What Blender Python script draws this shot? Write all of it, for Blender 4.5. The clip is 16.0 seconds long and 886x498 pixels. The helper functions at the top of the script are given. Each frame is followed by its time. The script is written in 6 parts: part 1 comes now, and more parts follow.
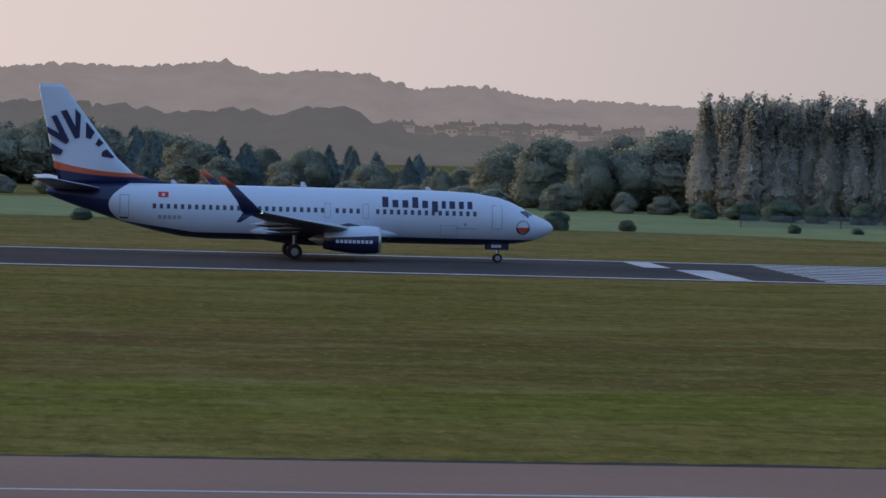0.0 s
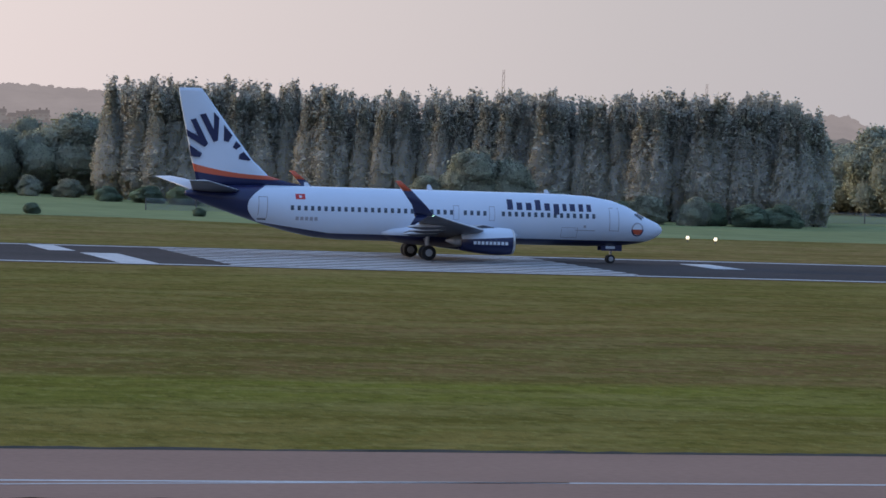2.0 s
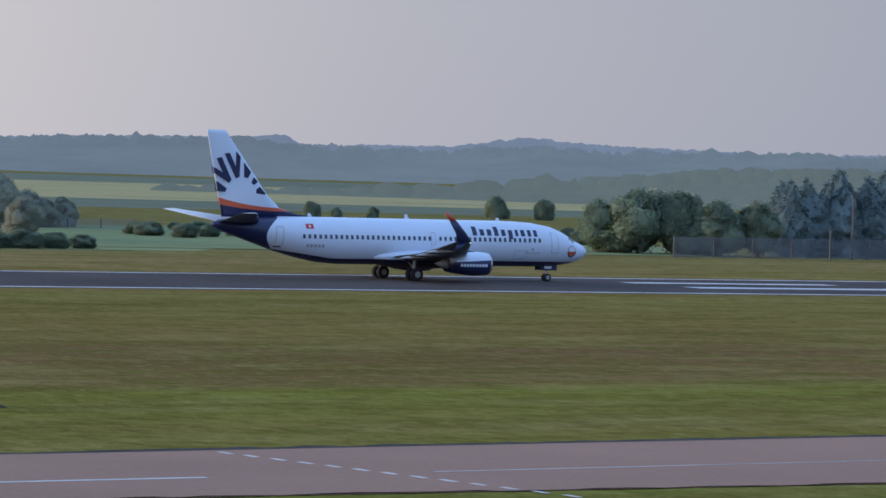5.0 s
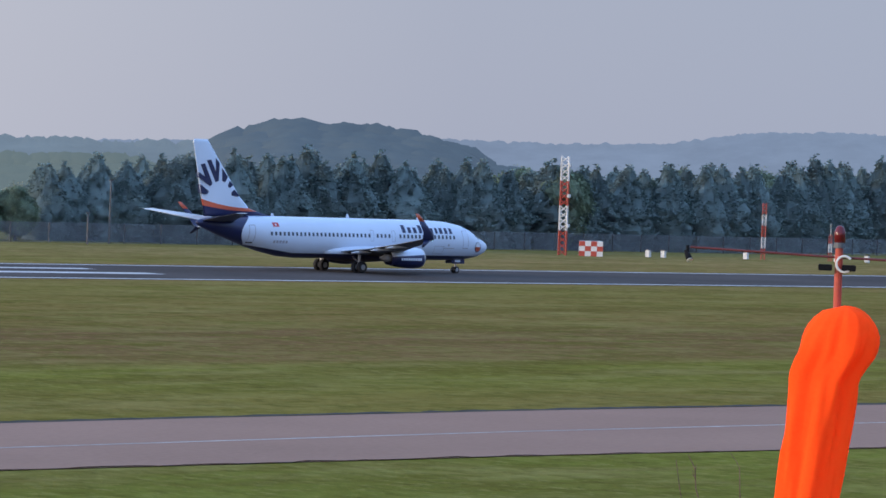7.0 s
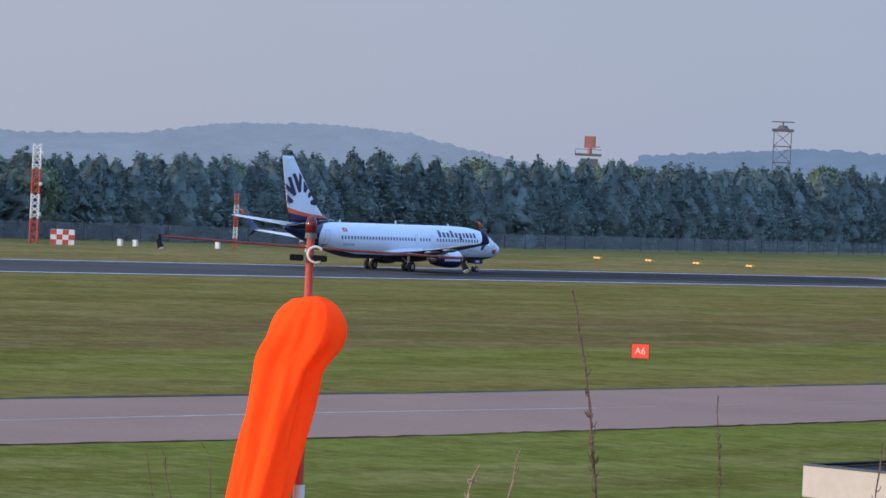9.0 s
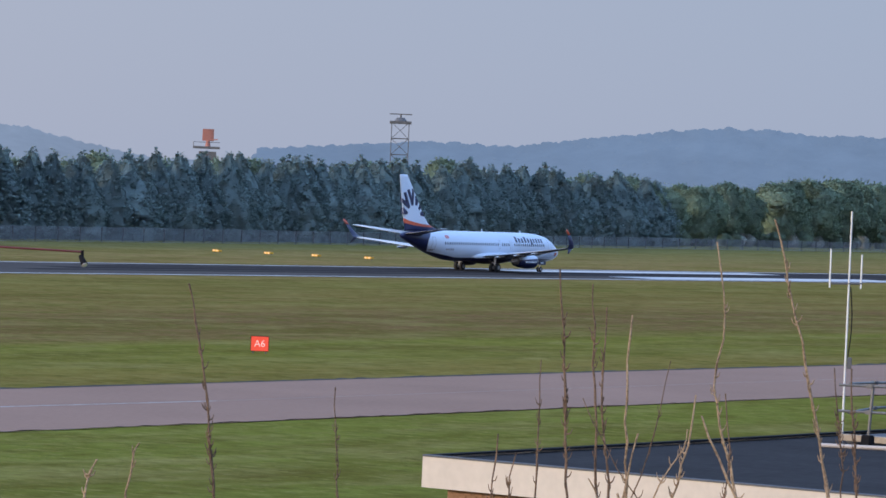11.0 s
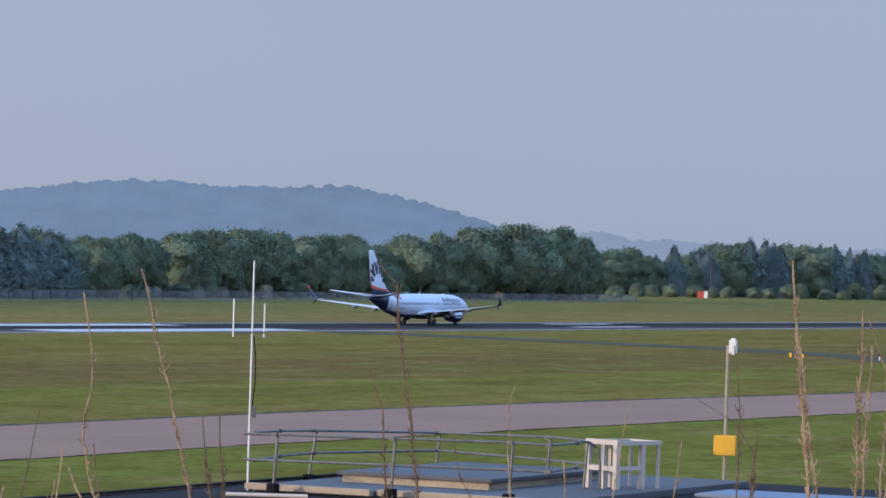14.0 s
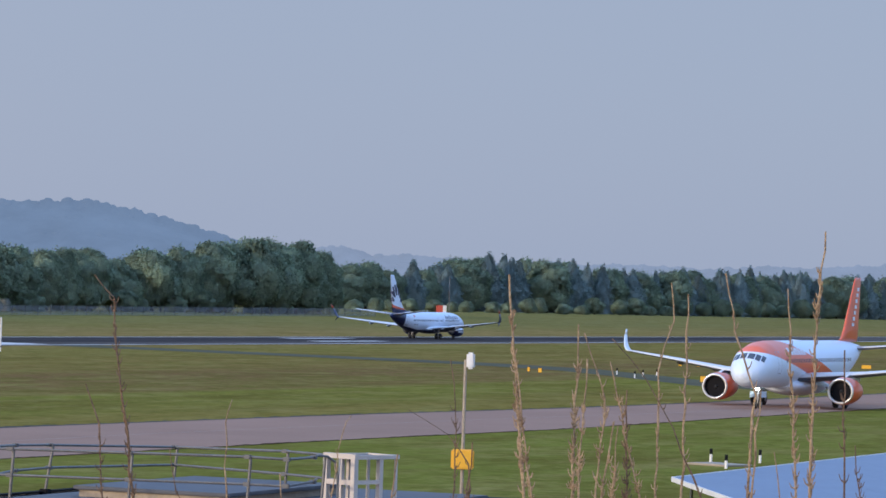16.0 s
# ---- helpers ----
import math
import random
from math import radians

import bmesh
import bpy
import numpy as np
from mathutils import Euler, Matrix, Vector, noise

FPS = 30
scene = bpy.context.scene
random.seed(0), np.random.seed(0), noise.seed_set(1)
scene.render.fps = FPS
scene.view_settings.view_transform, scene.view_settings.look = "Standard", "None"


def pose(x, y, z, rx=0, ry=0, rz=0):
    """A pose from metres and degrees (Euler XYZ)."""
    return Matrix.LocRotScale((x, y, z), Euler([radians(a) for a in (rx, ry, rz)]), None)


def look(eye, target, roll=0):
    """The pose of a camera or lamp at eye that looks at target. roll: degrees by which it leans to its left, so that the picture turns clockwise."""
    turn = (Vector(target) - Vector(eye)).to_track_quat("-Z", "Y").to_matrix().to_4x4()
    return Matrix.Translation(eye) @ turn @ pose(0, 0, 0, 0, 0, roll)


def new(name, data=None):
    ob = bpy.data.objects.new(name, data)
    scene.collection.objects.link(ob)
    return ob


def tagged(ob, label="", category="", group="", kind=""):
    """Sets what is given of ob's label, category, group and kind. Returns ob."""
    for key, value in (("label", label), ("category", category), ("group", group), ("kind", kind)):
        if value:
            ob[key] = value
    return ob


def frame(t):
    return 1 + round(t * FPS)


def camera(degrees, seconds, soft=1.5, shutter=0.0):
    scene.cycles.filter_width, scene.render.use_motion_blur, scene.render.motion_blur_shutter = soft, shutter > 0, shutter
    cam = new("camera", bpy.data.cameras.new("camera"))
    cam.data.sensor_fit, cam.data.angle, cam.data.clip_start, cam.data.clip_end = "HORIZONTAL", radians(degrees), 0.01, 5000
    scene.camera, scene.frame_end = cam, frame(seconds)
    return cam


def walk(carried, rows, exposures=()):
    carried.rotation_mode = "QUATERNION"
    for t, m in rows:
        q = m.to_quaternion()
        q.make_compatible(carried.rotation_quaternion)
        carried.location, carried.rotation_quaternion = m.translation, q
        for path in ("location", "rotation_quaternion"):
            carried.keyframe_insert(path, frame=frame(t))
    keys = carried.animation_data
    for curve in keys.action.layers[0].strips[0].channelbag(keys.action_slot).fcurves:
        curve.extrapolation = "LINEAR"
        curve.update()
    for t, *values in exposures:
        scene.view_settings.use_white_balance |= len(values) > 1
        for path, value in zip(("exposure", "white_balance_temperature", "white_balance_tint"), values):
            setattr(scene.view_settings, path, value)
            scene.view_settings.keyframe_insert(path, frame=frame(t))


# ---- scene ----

EYE = Vector((0.0, 0.0, 10.58))


def aim(bearing, pitch, roll):
    """A camera pose at the eye from compass-like degrees: 0 looks across the runway, 90 along it."""
    b, p = radians(bearing), radians(pitch)
    way = Vector((math.sin(b) * math.cos(p), math.cos(b) * math.cos(p), math.sin(p)))
    return look(EYE, EYE + way * 100, roll)


PAN = [
    (0, 5.896, -1.880, 1.60),
    (0.5, 8.019, -1.889, 1.83),
    (1, 10.142, -1.798, 2.02),
    (1.5, 12.438, -1.787, 1.90),
    (2, 14.620, -1.860, 2.00),
    (2.5, 16.775, -1.870, 2.21),
    (3, 19.374, -1.771, 2.36),
    (3.2, 20.475, -1.761, 2.41),
    (5.3, 33.476, -1.341, 2.15),
    (5.5, 34.702, -1.376, 2.50),
    (6, 37.555, -1.298, 2.35),
    (6.5, 40.105, -1.221, 2.23),
    (7, 42.464, -1.178, 2.18),
    (7.5, 44.706, -1.130, 2.23),
    (8, 46.783, -1.073, 2.25),
    (8.5, 48.501, -1.018, 2.39),
    (8.7, 49.239, -1.003, 2.59),
    (10.8, 54.982, -0.951, 2.40),
    (11, 55.794, -0.851, 2.51),
    (11.5, 57.680, -0.494, 2.29),
    (12, 59.448, -0.306, 2.13),
    (12.5, 60.828, -0.167, 2.20),
    (13, 62.072, -0.112, 1.86),
    (13.5, 63.209, 0.069, 1.94),
    (14, 64.483, 0.219, 1.76),
    (14.5, 65.519, 0.299, 2.14),
    (15, 66.811, 0.321, 1.96),
    (15.5, 67.705, 0.468, 2.05),
    (16, 68.302, 0.548, 1.87)
]
cam = camera(12.95, 16.0, 1.6)
# the viewer sways a little to the right near the end: (seconds, metres)
SWAY = [(0, 0), (10.8, 0), (11.5, 0.009), (12, 0.011), (12.5, 0.015), (13, 0.026), (13.5, 0.038), (14, 0.043), (14.5, 0.052), (15.5, 0.062), (16, 0.066)]


def held(t, bearing, pitch, roll):
    """The pose at t, with the sway; the bearing gives way so that the far trees stay put."""
    e = float(np.interp(t, [s[0] for s in SWAY], [s[1] for s in SWAY]))
    b = radians(bearing)
    return Matrix.Translation((e * math.cos(b), -e * math.sin(b), 0)) @ aim(bearing - math.degrees(e / 450), pitch, roll)


walk(cam, [(t, held(t, b, p, r)) for t, b, p, r in PAN],
     exposures=[(0, -1.08), (0.5, -1.05), (1, -0.88), (1.5, -0.76), (3.2, -0.58), (5.5, -0.27), (7, -0.06), (8.5, 0.0), (12, 0.03), (16, 0.0)])

# ---- light ----
SUN_AZ, SUN_EL = radians(-66), radians(11)      # azimuth from +y towards +x
world = bpy.data.worlds.new("sky")
scene.world = world
world.use_nodes = True
wn = world.node_tree
bg = wn.nodes["Background"]
sky = wn.nodes.new("ShaderNodeTexSky")
sky.sky_type = "NISHITA"
sky.sun_disc = False
sky.sun_elevation = SUN_EL
sky.sun_rotation = SUN_AZ
sky.air_density, sky.dust_density, sky.ozone_density = 1.0, 1.0, 1.5
# evening haze over the clear sky: warm towards the sun, blue grey away from it
way = wn.nodes.new("ShaderNodeTexCoord")
dot = wn.nodes.new("ShaderNodeVectorMath")
dot.operation = "DOT_PRODUCT"
dot.inputs[1].default_value = (math.sin(SUN_AZ), math.cos(SUN_AZ), 0)
wn.links.new(way.outputs["Generated"], dot.inputs[0])
span = wn.nodes.new("ShaderNodeMapRange")
span.inputs[1].default_value, span.inputs[2].default_value = -1, 1
wn.links.new(dot.outputs["Value"], span.inputs[0])
ramp = wn.nodes.new("ShaderNodeValToRGB")
for pos, colour in ((0.0, (0.335, 0.41, 0.585)), (0.18, (0.345, 0.415, 0.585)), (0.34, (0.42, 0.46, 0.60)), (0.44, (0.60, 0.61, 0.71)), (0.56, (1.0, 0.92, 0.95)), (0.685, (1.62, 1.37, 1.34)), (1.0, (2.4, 1.9, 1.5))):
    e = ramp.color_ramp.elements.new(pos) if pos not in (0.0, 1.0) else ramp.color_ramp.elements[0 if pos == 0.0 else -1]
    e.color = (*colour, 1)
wn.links.new(span.outputs[0], ramp.inputs[0])
blend = wn.nodes.new("ShaderNodeMix")
blend.data_type, blend.inputs[0].default_value = "RGBA", 0.9
scaled = wn.nodes.new("ShaderNodeVectorMath")
scaled.operation = "SCALE"
scaled.inputs["Scale"].default_value = 0.12
wn.links.new(sky.outputs[0], scaled.inputs[0])
wn.links.new(scaled.outputs[0], blend.inputs[6])
# the clear blue sky higher up
sepz = wn.nodes.new("ShaderNodeSeparateXYZ")
wn.links.new(way.outputs["Generated"], sepz.inputs[0])
up = wn.nodes.new("ShaderNodeMapRange")
up.interpolation_type = "SMOOTHSTEP"
up.inputs[1].default_value, up.inputs[2].default_value = 0.08, 0.36
wn.links.new(sepz.outputs[2], up.inputs[0])
high = wn.nodes.new("ShaderNodeMix")
high.data_type = "RGBA"
high.inputs[7].default_value = (0.58, 0.92, 1.62, 1)
wn.links.new(up.outputs[0], high.inputs[0])
wn.links.new(ramp.outputs[0], high.inputs[6])
wn.links.new(high.outputs[2], blend.inputs[7])
wn.links.new(blend.outputs[2], bg.inputs[0])
bg.inputs[1].default_value = 1.0
sun = new("sun", bpy.data.lights.new("sun", "SUN"))
sun.data.energy, sun.data.angle, sun.data.color = 2.6, radians(3), (1.0, 0.82, 0.62)
sun.matrix_world = look((0, 0, 0), (-math.sin(SUN_AZ) * math.cos(SUN_EL), -math.cos(SUN_AZ) * math.cos(SUN_EL), -math.sin(SUN_EL)))


# ---- materials ----
def mat(name, colour, rough=0.6, metal=0.0, vary=0.0, scale=1.0, colour2=None, bump=0.0, spec=0.5, fine=8.0):
    """A principled material whose colour drifts at two scales, with an optional fine bump."""
    m = bpy.data.materials.new(name)
    m.use_nodes = True
    nt = m.node_tree
    b = nt.nodes["Principled BSDF"]
    b.inputs["Base Color"].default_value = (*colour, 1)
    b.inputs["Roughness"].default_value = rough
    b.inputs["Metallic"].default_value = metal
    b.inputs["Specular IOR Level"].default_value = spec
    if vary or bump:
        co = nt.nodes.new("ShaderNodeTexCoord")
        n1 = nt.nodes.new("ShaderNodeTexNoise")
        n1.inputs["Scale"].default_value, n1.inputs["Detail"].default_value = scale, 4
        n2 = nt.nodes.new("ShaderNodeTexNoise")
        n2.inputs["Scale"].default_value, n2.inputs["Detail"].default_value = scale * fine, 3
        for n in (n1, n2):
            nt.links.new(co.outputs["Object"], n.inputs["Vector"])
        add = nt.nodes.new("ShaderNodeMath")
        add.operation = "MULTIPLY_ADD"
        add.inputs[1].default_value = 0.45
        half = nt.nodes.new("ShaderNodeMath")
        half.operation = "MULTIPLY"
        half.inputs[1].default_value = 0.55
        nt.links.new(n1.outputs[0], half.inputs[0])
        nt.links.new(n2.outputs[0], add.inputs[0])
        nt.links.new(half.outputs[0], add.inputs[2])
        ramp = nt.nodes.new("ShaderNodeValToRGB")
        ramp.color_ramp.elements[0].position, ramp.color_ramp.elements[1].position = 0.32, 0.68
        c2 = colour2 or tuple(c * (1 - vary) for c in colour)
        ramp.color_ramp.elements[0].color, ramp.color_ramp.elements[1].color = (*c2, 1), (*colour, 1)
        nt.links.new(add.outputs[0], ramp.inputs[0])
        nt.links.new(ramp.outputs[0], b.inputs["Base Color"])
        if bump:
            bp = nt.nodes.new("ShaderNodeBump")
            bp.inputs["Strength"].default_value, bp.inputs["Distance"].default_value = bump, 0.05
            nt.links.new(n2.outputs[0], bp.inputs["Height"])
            nt.links.new(bp.outputs[0], b.inputs["Normal"])
    return m


def glow(name, colour, strength):
    m = bpy.data.materials.new(name)
    m.use_nodes = True
    b = m.node_tree.nodes["Principled BSDF"]
    b.inputs["Base Color"].default_value = (*colour, 1)
    b.inputs["Emission Color"].default_value = (*colour, 1)
    b.inputs["Emission Strength"].default_value = strength
    return m


def grass_material():
    """Mown airfield grass: long olive and green bands along the runway, patches and fine tufts."""
    m = bpy.data.materials.new("airfield_grass")
    m.use_nodes = True
    nt = m.node_tree
    N, L = nt.nodes.new, nt.links.new
    b = nt.nodes["Principled BSDF"]
    b.inputs["Roughness"].default_value, b.inputs["Specular IOR Level"].default_value = 1.0, 0.0
    co = N("ShaderNodeTexCoord")

    def tex(sx, sy, detail, rough=0.55):
        mp, n = N("ShaderNodeMapping"), N("ShaderNodeTexNoise")
        mp.inputs["Scale"].default_value = (sx, sy, 1)
        n.inputs["Scale"].default_value, n.inputs["Detail"].default_value = 1.0, detail
        n.inputs["Roughness"].default_value = rough
        L(co.outputs["Object"], mp.inputs[0])
        L(mp.outputs[0], n.inputs[0])
        return n.outputs[0]

    def mix(fac, a, c, lo, hi):
        r, x = N("ShaderNodeMapRange"), N("ShaderNodeMix")
        r.inputs[1].default_value, r.inputs[2].default_value = lo, hi
        x.data_type = "RGBA"
        L(fac, r.inputs[0])
        L(r.outputs[0], x.inputs[0])
        for s, v in ((6, a), (7, c)):
            if isinstance(v, tuple):
                x.inputs[s].default_value = (*v, 1)
            else:
                L(v, x.inputs[s])
        return x.outputs[2]

    # mowing bands across the field, wavering along their length
    sep, wob = N("ShaderNodeSeparateXYZ"), N("ShaderNodeMath")
    L(co.outputs["Object"], sep.inputs[0])
    wob.operation = "MULTIPLY_ADD"
    wob.inputs[1].default_value = 14.0
    L(tex(0.006, 0.05, 4), wob.inputs[0])
    L(sep.outputs[1], wob.inputs[2])
    rng, ramp = N("ShaderNodeMapRange"), N("ShaderNodeValToRGB")
    rng.inputs[1].default_value, rng.inputs[2].default_value = 67.0, 407.0
    L(wob.outputs[0], rng.inputs[0])
    L(rng.outputs[0], ramp.inputs[0])
    bands = ((60, (0.166, 0.172, 0.036)), (108, (0.176, 0.182, 0.036)), (121, (0.230, 0.175, 0.049)), (130, (0.227, 0.168, 0.049)), (141, (0.190, 0.172, 0.039)), (153, (0.188, 0.180, 0.036)),
             (159, (0.203, 0.130, 0.052)), (184, (0.182, 0.103, 0.049)), (198, (0.227, 0.150, 0.055)), (222, (0.210, 0.146, 0.047)), (250, (0.219, 0.170, 0.052)), (266, (0.257, 0.166, 0.068)), (330, (0.289, 0.192, 0.083)), (400, (0.203, 0.176, 0.073)))
    for y, c in bands:
        p = (y - 60) / 340
        e = ramp.color_ramp.elements.new(p) if 0 < p < 1 else ramp.color_ramp.elements[0 if p <= 0 else -1]
        e.color = (*c, 1)
    base = ramp.outputs[0]
    base = mix(tex(0.010, 0.045, 4, 0.6), base, (0.150, 0.150, 0.030), 0.52, 0.82)
    base = mix(tex(0.024, 0.085, 5, 0.65), base, (0.128, 0.090, 0.026), 0.48, 0.74)
    base = mix(tex(0.06, 0.14, 5, 0.7), base, (0.290, 0.235, 0.085), 0.48, 0.78)
    base = mix(tex(0.15, 0.22, 5, 0.7), base, (0.120, 0.112, 0.021), 0.47, 0.76)
    tuft = tex(0.9, 0.5, 6, 0.75)
    base = mix(tuft, base, (0.088, 0.074, 0.019), 0.48, 0.76)
    base = mix(tex(1.5, 0.7, 6, 0.75), base, (0.300, 0.265, 0.085), 0.52, 0.76)
    base = mix(tex(0.25, 0.45, 6, 0.75), base, (0.108, 0.092, 0.020), 0.50, 0.78)
    L(base, b.inputs["Base Color"])
    bp = N("ShaderNodeBump")
    bp.inputs["Strength"].default_value, bp.inputs["Distance"].default_value = 0.6, 0.25
    L(tuft, bp.inputs["Height"])
    L(bp.outputs[0], b.inputs["Normal"])
    return m


def leaf_mat(name, colour, dark, scale, through_=1.7, crown=True, uneven=0.9):
    """Leaves that reflect and let through light; on a crown they turn outwards and up."""
    m = mat(name, colour, 0.95, 0, 0.4, scale, dark, spec=0.05)
    nt = m.node_tree
    b, out = nt.nodes["Principled BSDF"], nt.nodes["Material Output"]
    tr, add = nt.nodes.new("ShaderNodeBsdfTranslucent"), nt.nodes.new("ShaderNodeAddShader")
    gain = nt.nodes.new("ShaderNodeMix")
    gain.data_type, gain.blend_type = "RGBA", "MULTIPLY"
    gain.inputs[0].default_value, gain.inputs[7].default_value = 1.0, (through_, through_, through_, 1)
    tone = b.inputs["Base Color"].links[0].from_socket
    if crown:
        geo, span_, each = (nt.nodes.new("ShaderNode" + k) for k in ("NewGeometry", "MapRange", "Mix"))
        span_.inputs[3].default_value, span_.inputs[4].default_value = 0.72, 1.25
        each.data_type, each.blend_type, each.inputs[0].default_value = "RGBA", "MULTIPLY", 1.0
        nt.links.new(geo.outputs["Random Per Island"], span_.inputs[0])
        nt.links.new(tone, each.inputs[6])
        nt.links.new(span_.outputs[0], each.inputs[7])
        tone = each.outputs[2]
        nt.links.new(tone, b.inputs["Base Color"])
    nt.links.new(tone, gain.inputs[6])
    nt.links.new(gain.outputs[2], tr.inputs[0])
    nt.links.new(b.outputs[0], add.inputs[0])
    nt.links.new(tr.outputs[0], add.inputs[1])
    nt.links.new(add.outputs[0], out.inputs[0])
    if crown:
        co, n = nt.nodes.new("ShaderNodeTexCoord"), nt.nodes.new("ShaderNodeTexNoise")
        n.inputs["Scale"].default_value, n.inputs["Detail"].default_value = 0.75, 1
        nt.links.new(co.outputs["Object"], n.inputs["Vector"])
        ways = []
        for src, mul, plus in ((co.outputs["Object"], (0.25, 0.25, 0.08), (0, 0, 0.35)), (n.outputs[1], (uneven, uneven, uneven), (-uneven / 2, -uneven / 2, -uneven / 2))):
            v = nt.nodes.new("ShaderNodeVectorMath")
            v.operation = "MULTIPLY_ADD"
            v.inputs[1].default_value, v.inputs[2].default_value = mul, plus
            nt.links.new(src, v.inputs[0])
            ways.append(v.outputs[0])
        both, tf, unit = nt.nodes.new("ShaderNodeVectorMath"), nt.nodes.new("ShaderNodeVectorTransform"), nt.nodes.new("ShaderNodeVectorMath")
        nt.links.new(ways[0], both.inputs[0])
        nt.links.new(ways[1], both.inputs[1])
        tf.vector_type, tf.convert_from, tf.convert_to = "NORMAL", "OBJECT", "WORLD"
        nt.links.new(both.outputs[0], tf.inputs[0])
        unit.operation = "NORMALIZE"
        nt.links.new(tf.outputs[0], unit.inputs[0])
        nt.links.new(unit.outputs[0], b.inputs["Normal"])
        nt.links.new(unit.outputs[0], tr.inputs["Normal"])
    return m


M_GRASS = grass_material()
M_ASPHALT = mat("runway_asphalt", (0.098, 0.084, 0.078), 0.97, 0, 0.45, 0.06, bump=0.2, fine=30, spec=0.06)
M_TAXI = mat("taxiway_asphalt", (0.350, 0.215, 0.158), 0.97, 0, 0.22, 0.08, bump=0.2, fine=40, spec=0.06)
M_LINE = mat("marking_paint", (0.66, 0.65, 0.64), 0.9, 0, 0.32, 0.35, spec=0.1)
# leaf colours are lifted pale to stand for haze before the trees
M_LEAF_C = leaf_mat("haze_lifted_needles", (0.155, 0.195, 0.185), (0.122, 0.156, 0.152), 0.25, 2.1, uneven=0.65)
M_LEAF_B = leaf_mat("haze_lifted_broadleaf", (0.185, 0.232, 0.150), (0.120, 0.150, 0.112), 0.2)
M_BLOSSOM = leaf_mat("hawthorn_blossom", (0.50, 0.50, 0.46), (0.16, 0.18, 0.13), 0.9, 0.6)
M_LEAF_P = leaf_mat("haze_lifted_poplar", (0.315, 0.298, 0.256), (0.262, 0.250, 0.218), 0.2, 2.4, uneven=0.35)
M_LEAF_W = leaf_mat("haze_lifted_willow", (0.255, 0.262, 0.200), (0.205, 0.212, 0.168), 0.2, 2.1, uneven=0.6)
M_BARK = mat("bark", (0.12, 0.10, 0.085), 0.9, 0, 0.4, 2.0)
# white with the blue of skylight put into its base colour
M_WHITE = mat("blued_white_aircraft_paint", (0.70, 0.77, 0.86), 0.28, 0, 0.06, 0.3)
M_NAVY = mat("navy_aircraft_paint", (0.016, 0.024, 0.085), 0.3, 0, 0.1, 0.5)
M_RED = mat("orange_red_paint", (0.62, 0.12, 0.06), 0.35, 0, 0.1, 0.5)
M_GREY = mat("grey_metal", (0.38, 0.39, 0.41), 0.4, 0.4, 0.15, 1.0)
M_DARK = mat("dark_opening", (0.010, 0.010, 0.012), 0.8, spec=0.1)
M_ORANGE = leaf_mat("orange_cloth", (0.95, 0.105, 0.016), (0.86, 0.085, 0.012), 3.0, 0.45, False)
M_MASTRED = mat("red_mast_paint", (0.50, 0.075, 0.045), 0.5, 0, 0.2, 2.0)
M_PAINTW = mat("white_mast_paint", (0.75, 0.74, 0.72), 0.5, 0, 0.15, 2.0)
M_STEEL = mat("galvanised_steel", (0.11, 0.11, 0.115), 0.6, 0.0, 0.2, 2.0)
M_FASCIA = mat("cream_fascia_board", (0.56, 0.49, 0.43), 0.6, 0, 0.15, 0.8)
M_FELT = mat("dark_roofing_felt", (0.036, 0.034, 0.036), 0.95, 0, 0.5, 0.6, bump=0.3, spec=0.12)
M_DECK = mat("grey_deck_sheet", (0.088, 0.092, 0.104), 0.75, 0, 0.2, 0.7)
M_TIMBER = mat("weathered_timber", (0.40, 0.33, 0.25), 0.8, 0, 0.35, 1.5)
M_BRICK = mat("brown_brick", (0.30, 0.17, 0.11), 0.85, 0, 0.4, 3.0)
M_BLUEROOF = mat("blue_grey_sheet_roof", (0.145, 0.20, 0.29), 0.55, 0, 0.15, 0.4)
M_STEM = mat("dry_stem", (0.50, 0.35, 0.22), 0.85, 0, 0.75, 40.0, (0.13, 0.075, 0.045), bump=0.4)
M_STEM2 = mat("dark_dry_stem", (0.24, 0.145, 0.09), 0.85, 0, 0.75, 40.0, (0.06, 0.035, 0.025), bump=0.4)
M_YELLOW = mat("yellow_sign_paint", (0.80, 0.42, 0.03), 0.5, 0, 0.1, 2.0)
M_SIGNRED = glow("lit_red_sign_face", (0.75, 0.07, 0.035), 0.35)
M_SIGNWHITE = glow("lit_white_lettering", (0.82, 0.50, 0.45), 0.35)
M_LAMP = glow("warm_field_light", (1.0, 0.82, 0.6), 2.2)
M_PAPI = glow("dim_orange_lens", (0.9, 0.5, 0.28), 0.35)
M_WINDOW = mat("dark_cabin_glass", (0.055, 0.075, 0.11), 0.12)
M_REDLENS = mat("red_lens", (0.13, 0.010, 0.015), 0.2)
